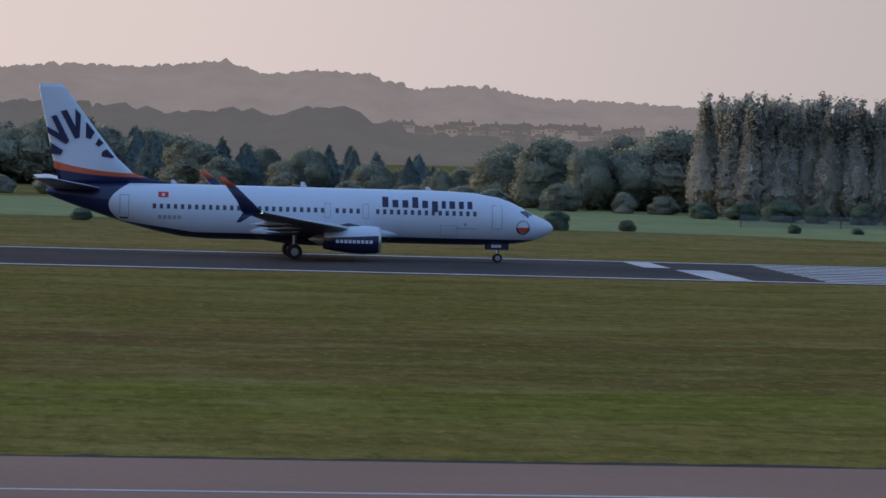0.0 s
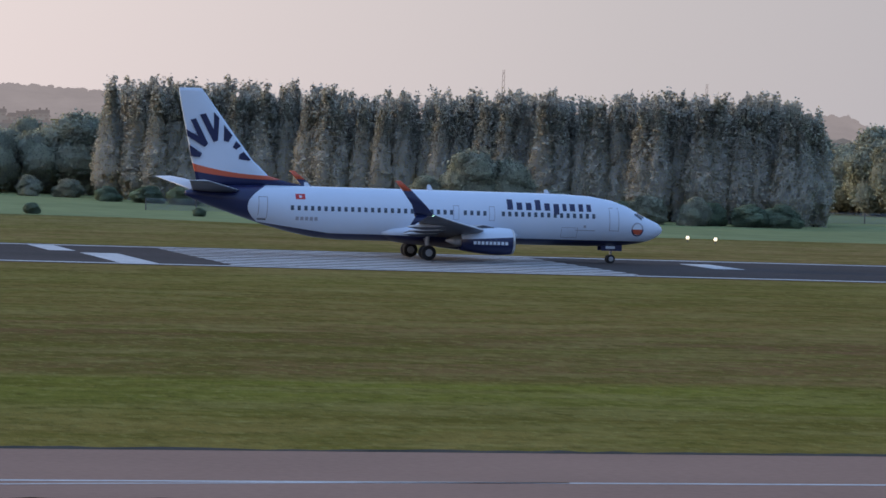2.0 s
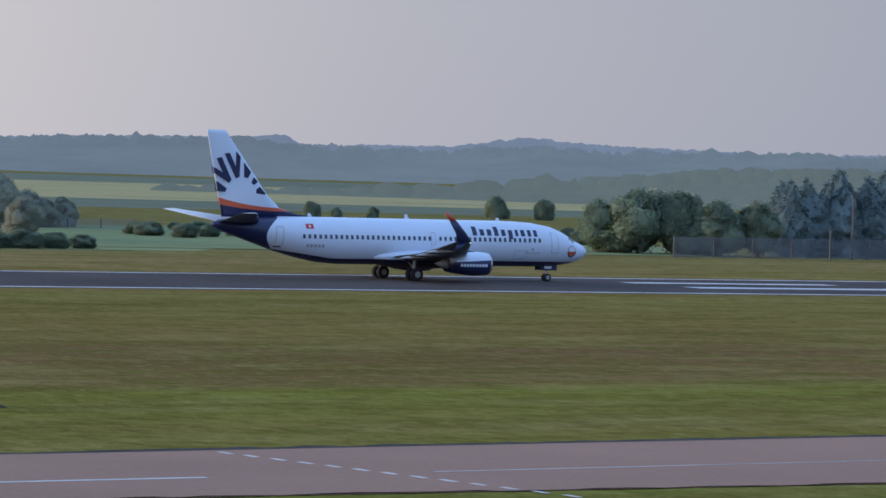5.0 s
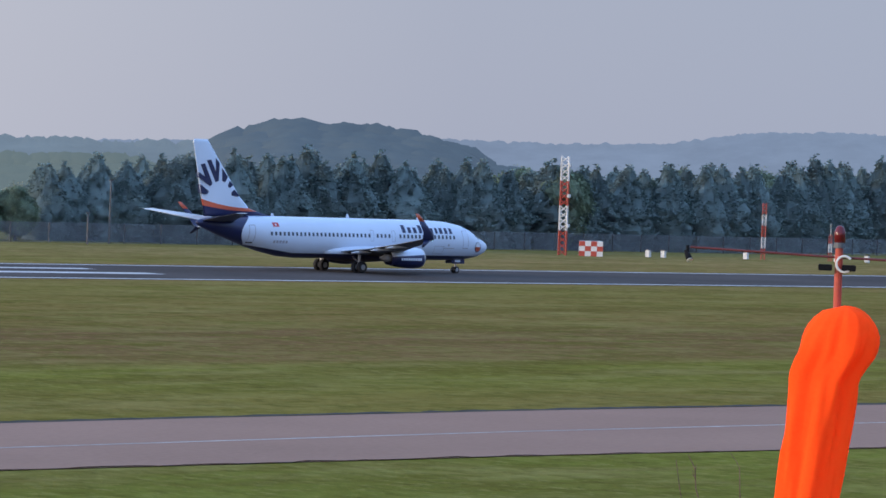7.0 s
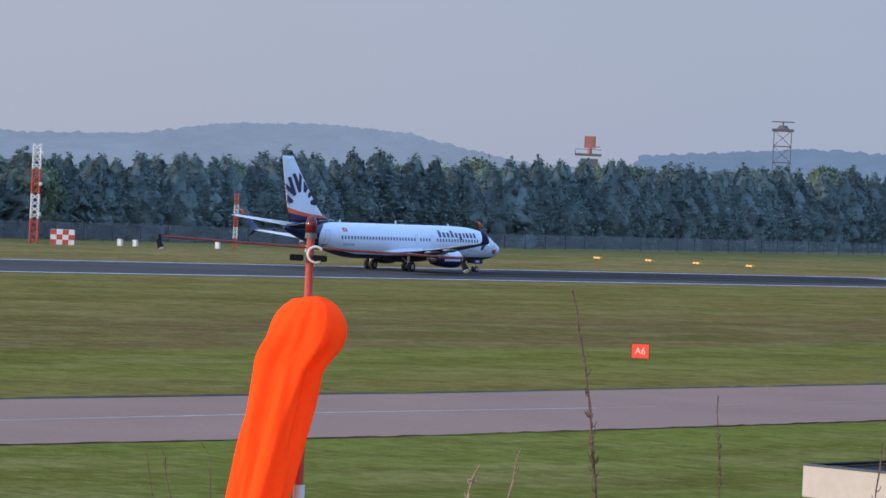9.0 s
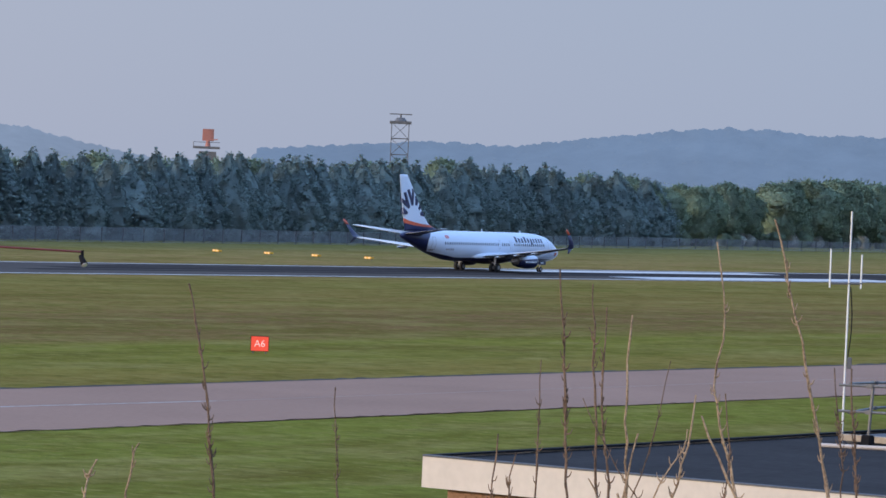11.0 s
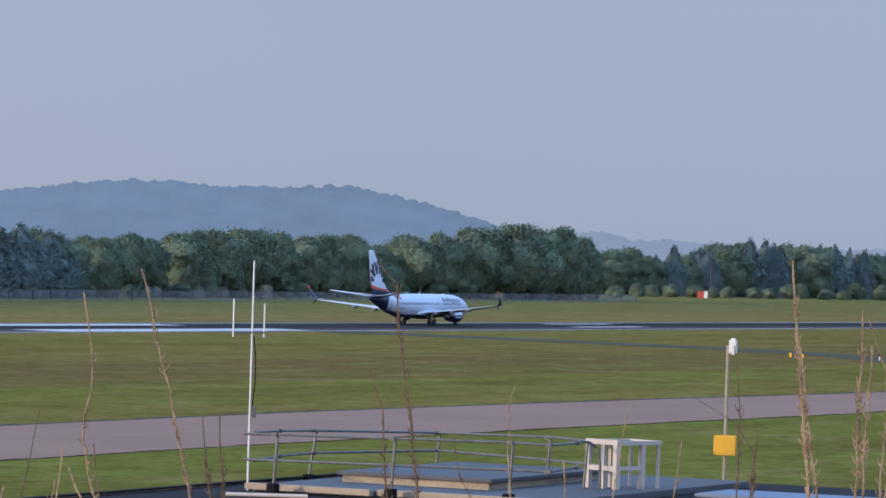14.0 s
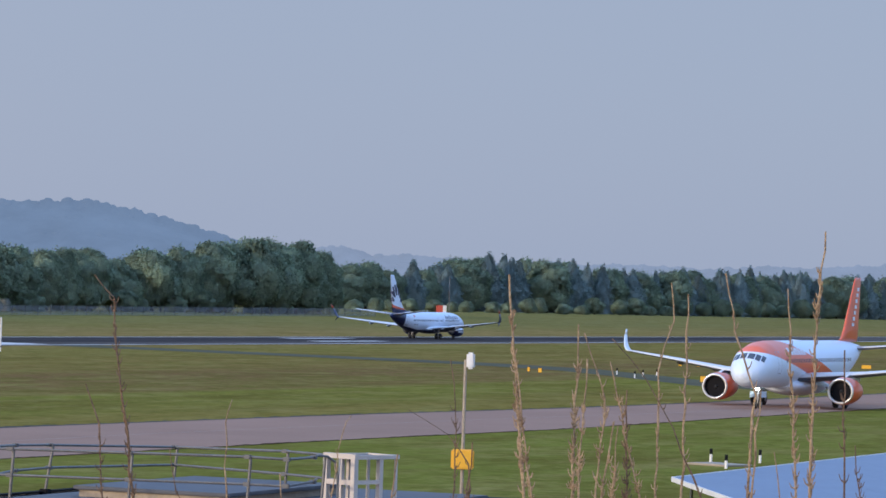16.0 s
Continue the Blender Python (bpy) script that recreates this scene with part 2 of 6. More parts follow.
def wing_mat():
    """Wing colour by facing: pale above, dark grey below."""
    m = mat("wing_two_tone", (0.62, 0.64, 0.67), 0.4, 0, 0.1, 0.6)
    nt = m.node_tree
    b = nt.nodes["Principled BSDF"]
    co, sp, gt, mx = (nt.nodes.new("ShaderNode" + k) for k in ("TexCoord", "SeparateXYZ", "Math", "Mix"))
    gt.operation, mx.data_type = "GREATER_THAN", "RGBA"
    gt.inputs[1].default_value = -0.03
    nt.links.new(co.outputs["Normal"], sp.inputs[0])
    nt.links.new(sp.outputs[2], gt.inputs[0])
    nt.links.new(gt.outputs[0], mx.inputs[0])
    mx.inputs[6].default_value = (0.070, 0.078, 0.100, 1)
    nt.links.new(b.inputs["Base Color"].links[0].from_socket, mx.inputs[7])
    nt.links.new(mx.outputs[2], b.inputs["Base Color"])
    return m


M_WING = wing_mat()
M_SILVER = mat("bare_metal_lip", (0.62, 0.62, 0.62), 0.3, 0.6, 0.05, 2.0)
M_TYRE = mat("tyre_rubber", (0.022, 0.022, 0.024), 0.85, 0, 0.2, 3.0)


# ---- mesh helpers ----
def mesh_of(name, bm, *mats, smooth=False):
    me = bpy.data.meshes.new(name)
    bm.normal_update()
    bm.to_mesh(me)
    bm.free()
    for m in mats:
        me.materials.append(m)
    if smooth:
        me.shade_smooth()
    return me


def part(name, bm, material, parent, label="", smooth=False, at=None):
    """Links a bmesh (or a finished mesh) as one object under a thing."""
    me = bm if isinstance(bm, bpy.types.Mesh) else mesh_of(name, bm, *(material if isinstance(material, (list, tuple)) else (material,)), smooth=smooth)
    ob = new(name, me)
    ob.parent = parent
    if at is not None:
        ob.matrix_basis = at
    if label:
        tagged(ob, label)
    return ob


def thing(name, label, category, at=Matrix.Identity(4), group="", kind=""):
    ob = new(name)
    ob.empty_display_size = 0.2
    ob.matrix_basis = at
    return tagged(ob, label, category, group, kind)


def box(bm, x0, x1, y0, y1, z0, z1, bevel=0.0):
    r = bmesh.ops.create_cube(bm, size=1.0, matrix=Matrix.LocRotScale(((x0 + x1) / 2, (y0 + y1) / 2, (z0 + z1) / 2), None, (x1 - x0, y1 - y0, z1 - z0)))
    if bevel:
        ed = {e for v in r["verts"] for e in v.link_edges}
        bmesh.ops.bevel(bm, geom=list(ed), offset=bevel, segments=2, affect="EDGES")
    return bm


def rod(bm, a, b, r0, r1=None, n=8):
    """A tapered rod from a to b, with caps."""
    a, b = Vector(a), Vector(b)
    r1 = r0 if r1 is None else r1
    turn = (b - a).to_track_quat("Z", "Y").to_matrix()
    ring = [[bm.verts.new(p + turn @ Vector((r * math.cos(k * 2 * math.pi / n), r * math.sin(k * 2 * math.pi / n), 0))) for k in range(n)] for p, r in ((a, r0), (b, r1))]
    for k in range(n):
        bm.faces.new((ring[0][k], ring[0][(k + 1) % n], ring[1][(k + 1) % n], ring[1][k]))
    bm.faces.new(ring[0][::-1])
    bm.faces.new(ring[1])
    return bm


def loft(bm, rings, cap=True):
    """Skins a list of rings, each a list of points of equal number."""
    vs = [[bm.verts.new(p) for p in r] for r in rings]
    n = len(vs[0])
    for a, b in zip(vs, vs[1:]):
        for k in range(n):
            bm.faces.new((a[k], a[(k + 1) % n], b[(k + 1) % n], b[k]))
    if cap:
        bm.faces.new(vs[0][::-1])
        bm.faces.new(vs[-1])
    bmesh.ops.recalc_face_normals(bm, faces=bm.faces)
    return bm


def sheet(bm, pts):
    return bm.faces.new([bm.verts.new(p) for p in pts])


def slab(name, x0, x1, y0, y1, z, material, label, category="marking", thick=0.004):
    bm = bmesh.new()
    box(bm, x0, x1, y0, y1, z - thick, z)
    ob = new(name, mesh_of(name, bm, material))
    return tagged(ob, label, category, kind="structure")


# ---- ground ----
def rise(r):
    """The grassy bank on which the viewer stands."""
    s = min(1.0, max(0.0, (r - 4) / 38))
    return 8.9 * (1 - s * s * (3 - 2 * s))


def ground():
    bm = bmesh.new()
    radii = [0.0, 2, 4, 7, 10, 13, 16, 20, 24, 28, 32, 37, 42, 50, 70, 120, 300, 800, 2000, 4900]
    n = 72
    rings = [[bm.verts.new((r * math.sin(k * 2 * math.pi / n), r * math.cos(k * 2 * math.pi / n), rise(r))) for k in range(n)] for r in radii[1:]]
    mid = bm.verts.new((0, 0, rise(0)))
    for k in range(n):
        bm.faces.new((mid, rings[0][(k + 1) % n], rings[0][k]))
        for a, b in zip(rings, rings[1:]):
            bm.faces.new((a[k], a[(k + 1) % n], b[(k + 1) % n], b[k]))
    bmesh.ops.recalc_face_normals(bm, faces=bm.faces)
    ob = new("ground", mesh_of("ground", bm, M_GRASS, smooth=True))
    return tagged(ob, "mown airfield grass in olive and green bands", "ground", kind="structure")


ground()
RWY_N, RWY_F = 266.3, 302.5
slab("runway", -400, 2600, RWY_N, RWY_F, 0.03, M_ASPHALT, "dark grey asphalt runway with tyre marks", "runway", 0.05)


def taxi_y(x):
    """The taxiway's near and far edge at x."""
    near = np.interp(x, (-120, 0, 50, 100, 124, 190, 241, 282, 320, 700), (101, 104.2, 105.6, 104.9, 103.5, 104.7, 103.4, 101.0, 101.2, 99))
    far = np.interp(x, (-120, 0, 60, 107, 130, 148, 207, 240, 288, 330, 360, 700), (114, 119.3, 121.7, 124.5, 124.8, 124.0, 125.0, 125.0, 122.6, 118.6, 117.2, 115))
    return float(near), float(far)


def taxiway():
    bm = bmesh.new()
    xs = list(range(-120, 720, 20))
    rows = [[bm.verts.new((x, y, 0.02)) for y in taxi_y(x)] for x in xs]
    for a, b in zip(rows, rows[1:]):
        bm.faces.new((a[0], b[0], b[1], a[1]))
    r = bmesh.ops.extrude_face_region(bm, geom=bm.faces[:])
    for v in r["geom"]:
        if isinstance(v, bmesh.types.BMVert):
            v.co.z -= 0.06
    bmesh.ops.recalc_face_normals(bm, faces=bm.faces)
    return tagged(new("taxiway", mesh_of("taxiway", bm, M_TAXI)), "pale pinkish grey asphalt taxiway", "taxiway", kind="structure")


taxiway()
for y in (267.6, 300.6):
    slab("edge_line", -400, 2600, y - 0.6, y + 0.6, 0.036, M_LINE, "white painted runway edge line")
for i in range(5):
    for side in (0, 1):
        y = 269.4 + i * 3.0 + side * 15.4
        slab("threshold_stripe", 55, 85, y, y + 1.5, 0.036, M_LINE, "white painted threshold stripe on the runway")
for x0, x1, y0, y1 in ((46.8, 49.6, 268.4, 285.5), (45, 47, 289, 299.5), (96, 98.5, 285, 294), (198, 221, 278.6, 281.8), (198, 221, 289, 291.5),
                       (448, 520, 269.5, 277.5), (448, 520, 291, 297.5), (640, 672, 277.5, 280.5), (660, 690, 292, 295)):
    slab("runway_marking", x0, x1, y0, y1, 0.036, M_LINE, "white painted runway marking")
def taxi_line(pts, half, material, label):
    bm = bmesh.new()
    for (x0, y0), (x1, y1) in zip(pts, pts[1:]):
        sheet(bm, [(x0, y0 - half, 0.027), (x1, y1 - half, 0.027), (x1, y1 + half, 0.027), (x0, y0 + half, 0.027)])
    return tagged(new("taxi_line", mesh_of("taxi_line", bm, material)), label, "marking", kind="structure")


M_WORN = mat("worn_line_paint", (0.60, 0.58, 0.56), 0.8, 0, 0.55, 0.12)
taxi_line([(x, taxi_y(x)[1] - 9.9 - 0.012 * max(0, 40 - x)) for x in range(-120, 66, 6)], 0.17, M_LINE, "white taxiway centre line")
taxi_line([(x, taxi_y(x)[1] - 9.9) for x in range(69, 150, 10)], 0.10, M_WORN, "worn white taxiway centre line")
taxi_line([(x, taxi_y(x)[1] - 9.9) for x in range(149, 640, 10)], 0.06, mat("nearly_bare_line_paint", (0.42, 0.31, 0.26), 0.9, 0, 0.4, 0.12), "almost worn away taxiway centre line")
taxi_line([(10, 107.6), (18, 109.0), (26, 110.05), (33, 110.7)], 0.12, M_LINE, "white lead-in line joining the centre line")


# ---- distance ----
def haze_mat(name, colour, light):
    """Far land under evening haze: the light of the air is put in as surface glow."""
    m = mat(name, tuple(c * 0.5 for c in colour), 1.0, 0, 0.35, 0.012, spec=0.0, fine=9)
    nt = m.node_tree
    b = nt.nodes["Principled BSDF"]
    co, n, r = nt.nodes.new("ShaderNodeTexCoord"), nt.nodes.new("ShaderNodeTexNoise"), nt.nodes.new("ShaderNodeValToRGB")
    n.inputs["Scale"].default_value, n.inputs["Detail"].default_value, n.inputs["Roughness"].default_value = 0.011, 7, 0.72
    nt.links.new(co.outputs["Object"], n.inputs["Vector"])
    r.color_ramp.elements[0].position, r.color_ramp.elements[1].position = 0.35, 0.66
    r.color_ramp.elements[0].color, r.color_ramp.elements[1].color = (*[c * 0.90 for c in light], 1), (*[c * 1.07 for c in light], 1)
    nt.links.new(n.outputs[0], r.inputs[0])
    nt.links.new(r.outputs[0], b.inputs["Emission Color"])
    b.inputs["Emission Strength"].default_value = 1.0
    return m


def ridge(name, prof, dist, material, label, bumps=0.05, depth=250, seed=1, crowns=0, size=6.0):
    """A wooded ridge: its skyline from (bearing, elevation) marks, with crowns along the top and a front slope."""
    bm = bmesh.new()
    b0, b1 = prof[0][0], prof[-1][0]
    n = int((b1 - b0) / 0.035)
    cols = []
    for i in range(n + 1):
        b = b0 + (b1 - b0) * i / n
        e = float(np.interp(b, [p[0] for p in prof], [p[1] for p in prof]))
        k = noise.fractal(Vector((b * 7.0, seed, 0)), 0.6, 2.2, 4) * bumps
        k += max(0, noise.noise(Vector((b * 26.0, seed, 3)))) * bumps * 0.8
        z0 = max(1.0, EYE.z + dist * math.tan(radians(e - bumps)))
        z = max(1.0, EYE.z + dist * math.tan(radians(e + k)))
        s, c = math.sin(radians(b)), math.cos(radians(b))
        col = []
        for f in (1.0, 0.93, 0.8, 0.6, 0.35, 0.0):
            d = dist - depth * (1 - f) + noise.noise(Vector((b * 3, f * 5, seed))) * depth * 0.05
            zz = (z if f == 1.0 else z0) * f ** 0.8 - 6 * (1 - f)
            col.append(bm.verts.new((d * s, d * c, zz)))
        cols.append(col)
    for a, c in zip(cols, cols[1:]):
        for j in range(5):
            bm.faces.new((a[j], a[j + 1], c[j + 1], c[j]))
    rg = random.Random(seed * 11)
    spots = [[v.co.copy() for v in col] for col in cols]
    for _ in range(crowns):
        # rounded tree crowns on the top and the slope of the ridge
        p = spots[rg.randrange(len(spots))][rg.choice((0, 0, 1, 1, 2, 3, 4))]
        r = size * rg.uniform(0.6, 1.4)
        made = bmesh.ops.create_icosphere(bm, subdivisions=2, radius=r, matrix=Matrix.Translation((p.x, p.y, p.z - r * 0.8)) @ Matrix.Diagonal((1.25, 1.25, 0.95, 1)))
        for v in made["verts"]:
            v.co += Vector((1, 1, 1)) * noise.noise(v.co * (2.2 / r)) * r * 0.22
    return tagged(new(name, mesh_of(name, bm, material, smooth=True)), label, "hills", kind="structure")


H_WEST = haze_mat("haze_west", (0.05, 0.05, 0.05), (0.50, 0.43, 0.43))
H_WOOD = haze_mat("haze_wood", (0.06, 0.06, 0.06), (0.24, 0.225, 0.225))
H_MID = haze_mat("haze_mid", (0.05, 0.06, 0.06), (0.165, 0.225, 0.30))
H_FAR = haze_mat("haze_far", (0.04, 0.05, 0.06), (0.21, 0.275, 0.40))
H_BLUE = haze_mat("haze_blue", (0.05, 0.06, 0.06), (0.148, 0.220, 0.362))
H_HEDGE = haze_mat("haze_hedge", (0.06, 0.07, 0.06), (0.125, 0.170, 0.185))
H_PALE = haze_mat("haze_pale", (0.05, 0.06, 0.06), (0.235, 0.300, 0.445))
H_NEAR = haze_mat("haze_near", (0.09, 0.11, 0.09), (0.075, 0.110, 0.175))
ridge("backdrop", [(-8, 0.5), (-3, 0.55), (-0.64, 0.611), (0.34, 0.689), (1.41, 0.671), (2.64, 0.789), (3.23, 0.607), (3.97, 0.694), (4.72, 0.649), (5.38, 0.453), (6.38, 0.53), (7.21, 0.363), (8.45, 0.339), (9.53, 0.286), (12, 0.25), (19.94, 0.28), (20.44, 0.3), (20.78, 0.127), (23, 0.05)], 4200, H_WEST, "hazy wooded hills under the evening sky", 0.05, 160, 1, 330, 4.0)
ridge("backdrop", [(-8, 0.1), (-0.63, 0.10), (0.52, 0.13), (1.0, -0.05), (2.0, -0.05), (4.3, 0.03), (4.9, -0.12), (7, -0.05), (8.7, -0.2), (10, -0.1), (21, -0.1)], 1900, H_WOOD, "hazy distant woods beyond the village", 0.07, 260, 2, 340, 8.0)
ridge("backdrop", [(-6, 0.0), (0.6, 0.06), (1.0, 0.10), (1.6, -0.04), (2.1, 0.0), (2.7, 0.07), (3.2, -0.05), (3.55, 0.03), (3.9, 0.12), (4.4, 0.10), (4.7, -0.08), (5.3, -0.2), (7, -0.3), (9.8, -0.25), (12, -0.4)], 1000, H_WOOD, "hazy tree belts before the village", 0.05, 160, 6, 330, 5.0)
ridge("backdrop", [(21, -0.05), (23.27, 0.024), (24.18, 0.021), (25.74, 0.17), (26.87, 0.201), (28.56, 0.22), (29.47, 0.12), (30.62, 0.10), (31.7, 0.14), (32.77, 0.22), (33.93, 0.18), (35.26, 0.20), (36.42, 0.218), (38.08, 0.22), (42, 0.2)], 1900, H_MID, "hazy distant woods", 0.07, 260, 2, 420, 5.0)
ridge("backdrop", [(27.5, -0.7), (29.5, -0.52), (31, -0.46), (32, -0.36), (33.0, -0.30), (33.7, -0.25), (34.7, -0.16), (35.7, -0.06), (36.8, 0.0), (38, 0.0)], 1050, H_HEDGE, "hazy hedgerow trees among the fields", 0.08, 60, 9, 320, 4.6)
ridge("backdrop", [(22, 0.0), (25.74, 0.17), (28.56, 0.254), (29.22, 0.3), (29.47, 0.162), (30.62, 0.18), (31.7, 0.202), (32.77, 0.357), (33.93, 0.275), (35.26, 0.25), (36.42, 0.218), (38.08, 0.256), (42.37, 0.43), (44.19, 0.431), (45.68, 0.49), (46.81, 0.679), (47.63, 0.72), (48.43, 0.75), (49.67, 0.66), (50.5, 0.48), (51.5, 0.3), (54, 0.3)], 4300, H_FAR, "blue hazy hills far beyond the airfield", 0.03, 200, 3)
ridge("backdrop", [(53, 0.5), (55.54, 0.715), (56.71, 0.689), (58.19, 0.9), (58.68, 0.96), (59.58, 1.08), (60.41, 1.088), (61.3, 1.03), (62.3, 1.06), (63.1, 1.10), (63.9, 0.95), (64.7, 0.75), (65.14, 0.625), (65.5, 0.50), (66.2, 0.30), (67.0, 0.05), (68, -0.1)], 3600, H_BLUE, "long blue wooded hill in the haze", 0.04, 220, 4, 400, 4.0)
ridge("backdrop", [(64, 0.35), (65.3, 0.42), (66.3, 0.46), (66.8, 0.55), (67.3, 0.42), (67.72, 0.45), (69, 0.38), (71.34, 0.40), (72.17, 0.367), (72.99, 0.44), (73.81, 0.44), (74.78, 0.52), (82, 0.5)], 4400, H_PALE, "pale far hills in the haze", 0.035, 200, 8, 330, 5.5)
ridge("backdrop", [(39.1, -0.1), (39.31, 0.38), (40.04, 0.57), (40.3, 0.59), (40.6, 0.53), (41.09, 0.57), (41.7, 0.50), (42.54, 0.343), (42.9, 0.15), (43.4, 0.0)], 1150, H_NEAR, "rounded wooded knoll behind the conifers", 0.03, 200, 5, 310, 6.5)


# ---- trees ----
def leaf_cloud(bm, points, size, rng):
    """Small ragged leaf clumps, turned every way."""
    for p in points:
        s = size * rng.uniform(0.75, 1.5)
        for _ in range(1):
            a = Vector((rng.gauss(0, 1), rng.gauss(0, 1), rng.gauss(0, 0.7))).normalized()
            b = a.cross(Vector((rng.gauss(0, 1), rng.gauss(0, 1), rng.gauss(0, 1)))).normalized()
            bm.faces.new([bm.verts.new(p + a * s * u + b * s * v) for u, v in ((-1, -0.5), (0.1, -0.8), (1, 0.3), (-0.2, 0.8))])


def inner_mass(bm, centre, rx, rz, seed, fine=4):
    """The close foliage of a crown lobe: an uneven lump."""
    made = bmesh.ops.create_icosphere(bm, subdivisions=fine, radius=1.0)
    off = Vector((seed * 1.7, seed * 0.6, 0))
    for v in made["verts"]:
        k = 1 + 0.20 * noise.noise(v.co * 1.6 + off) + 0.13 * noise.noise(v.co * 3.9 + off) + 0.08 * noise.noise(v.co * 9.0 + off)
        v.co = centre + Vector((v.co.x * rx * k, v.co.y * rx * k, v.co.z * rz * k))
    return [v.co.copy() for v in made["verts"]]


def conifer_meshes(seed):
    """A spruce of unit height 10 m: trunk and tiers of drooping needles, uneven from tree to tree."""
    rng = random.Random(seed)
    t = bmesh.new()
    rod(t, (0, 0, -0.3), (0, 0, 9.6), 0.17, 0.02, 6)
    c = bmesh.new()
    pts = []
    z = 0.2
    wide, blunt = rng.uniform(2.4, 3.1), rng.uniform(0.75, 1.05)
    while z < 9.95:
        f = 1 - z / 10.2
        rad = wide * min(1, f * 1.75) ** blunt * rng.uniform(0.88, 1.08)
        for j in range(max(2, int(9.5 * rad))):
            a = rng.uniform(0, 6.283)
            reach = rad * rng.uniform(0.7, 1.1)
            for q in range(10):
                r = reach * math.sqrt(rng.uniform(0.55, 1.0))
                pts.append(Vector((r * math.cos(a) + rng.gauss(0, 0.12), r * math.sin(a) + rng.gauss(0, 0.12), z - 0.2 * r + rng.uniform(-0.2, 0.2))))
        z += rng.uniform(0.26, 0.40)
    leaf_cloud(c, pts, 0.11, rng)
    # the close inner branches
    rings = []
    for k in range(31):
        zz = 0.1 + 9.3 * k / 30
        f = 1 - zz / 10.2
        rr = wide * min(1, f * 1.75) ** blunt * 0.80
        rings.append([Vector((rr * u * math.cos(a), rr * u * math.sin(a), zz - 0.2 * rr)) for a, u in ((q * 0.3142, 0.92 + 0.30 * noise.noise(Vector((math.cos(q * 0.3142) * 2.4, math.sin(q * 0.3142) * 2.4 + seed * 7, zz * 0.7)))) for q in range(20))])
    loft(c, rings)
    return mesh_of("trunk", t, M_BARK), mesh_of("crown", c, M_LEAF_C)


def broadleaf_meshes(seed, leaf, tall=False):
    """A broadleaf tree of 10 m: trunk, limbs and a crown of large uneven lobes covered in leaf clumps."""
    rng = random.Random(seed)
    t, c = bmesh.new(), bmesh.new()
    rod(t, (0, 0, -0.3), (0.1, 0, 3.2), 0.28, 0.2, 7)
    pts = []
    if tall:
        rod(t, (0.1, 0, 3.2), (0, 0, 9.2), 0.2, 0.03, 6)
        # a narrow core, grooved up and down, whose top breaks into steep shoots
        rings = []
        for k in range(34):
            z = 0.2 + 8.6 * k / 33
            wide = 1.2 * min(1, 0.5 + 0.25 * z) * (1 if z < 3.5 else max(0.15, 1 - (z - 3.5) / 6.2))
            ring = []
            for q in range(26):
                a = 2 * math.pi * q / 26
                w = wide * (1 + 0.24 * noise.noise(Vector((math.cos(a) * 2.6 + seed, math.sin(a) * 2.6, z * 0.5))) + 0.20 * noise.noise(Vector((math.cos(a) * 5 + seed, math.sin(a) * 5, z * 1.1))))
                ring.append(Vector((w * math.cos(a), w * math.sin(a), z)))
            rings.append(ring)
            for p in ring:
                for _ in range(5):
                    pts.append(p + Vector((rng.gauss(0, 0.15), rng.gauss(0, 0.15), rng.gauss(0, 0.2))))
        loft(c, rings)
        for i in range(52):
            z, a = rng.uniform(1.0, 8.0), rng.uniform(0, 6.283)
            out, tip = rng.uniform(0.2, 0.95) * (1.5 - 0.1 * z), min(9.95, z + rng.uniform(1.2, 2.6))
            rod(t, (0, 0, z), (out * math.cos(a), out * math.sin(a), tip), 0.035, 0.01, 4)
            for k in range(60):
                u = rng.uniform(0.3, 1.05)
                pts.append(Vector((out * u * math.cos(a), out * u * math.sin(a), z + (tip - z) * u)) + Vector((rng.gauss(0, 0.10), rng.gauss(0, 0.10), rng.gauss(0, 0.16))))
    else:
        lobes = [(Vector((0, 0, 4.6)), 2.7, 3.9)]
        for i in range(9):
            a, z = i * 2.4 + rng.uniform(-0.4, 0.4), 2.4 + 0.62 * i + rng.uniform(-0.4, 0.4)
            r = rng.uniform(1.5, 2.5) * (1 if z < 6.5 else 0.72)
            out = 1.9 * (1 if z < 5.5 else 1 - (z - 5.5) / 4.5) * rng.uniform(0.7, 1.1)
            lobes.append((Vector((out * math.cos(a), out * math.sin(a), min(z, 9.9 - r * 0.8))), r, r * 0.85))
        for k, (p, r, rz) in enumerate(lobes):
            rod(t, (0.05, 0, max(1.2, min(p.z - 1, 3.2 + 0.3 * p.z))), p, 0.09, 0.03, 4)
            skin_ = inner_mass(c, p, r, rz, seed + k * 3)
            for q in skin_:
                for _ in range(3):
                    d = (q - p) * rng.uniform(0.98, 1.12)
                    pts.append(p + d + Vector((rng.gauss(0, 0.24), rng.gauss(0, 0.24), rng.gauss(0, 0.24))))
    leaf_cloud(c, pts, 0.095 if tall else 0.13, rng)
    return mesh_of("trunk", t, M_BARK), mesh_of("crown", c, leaf)


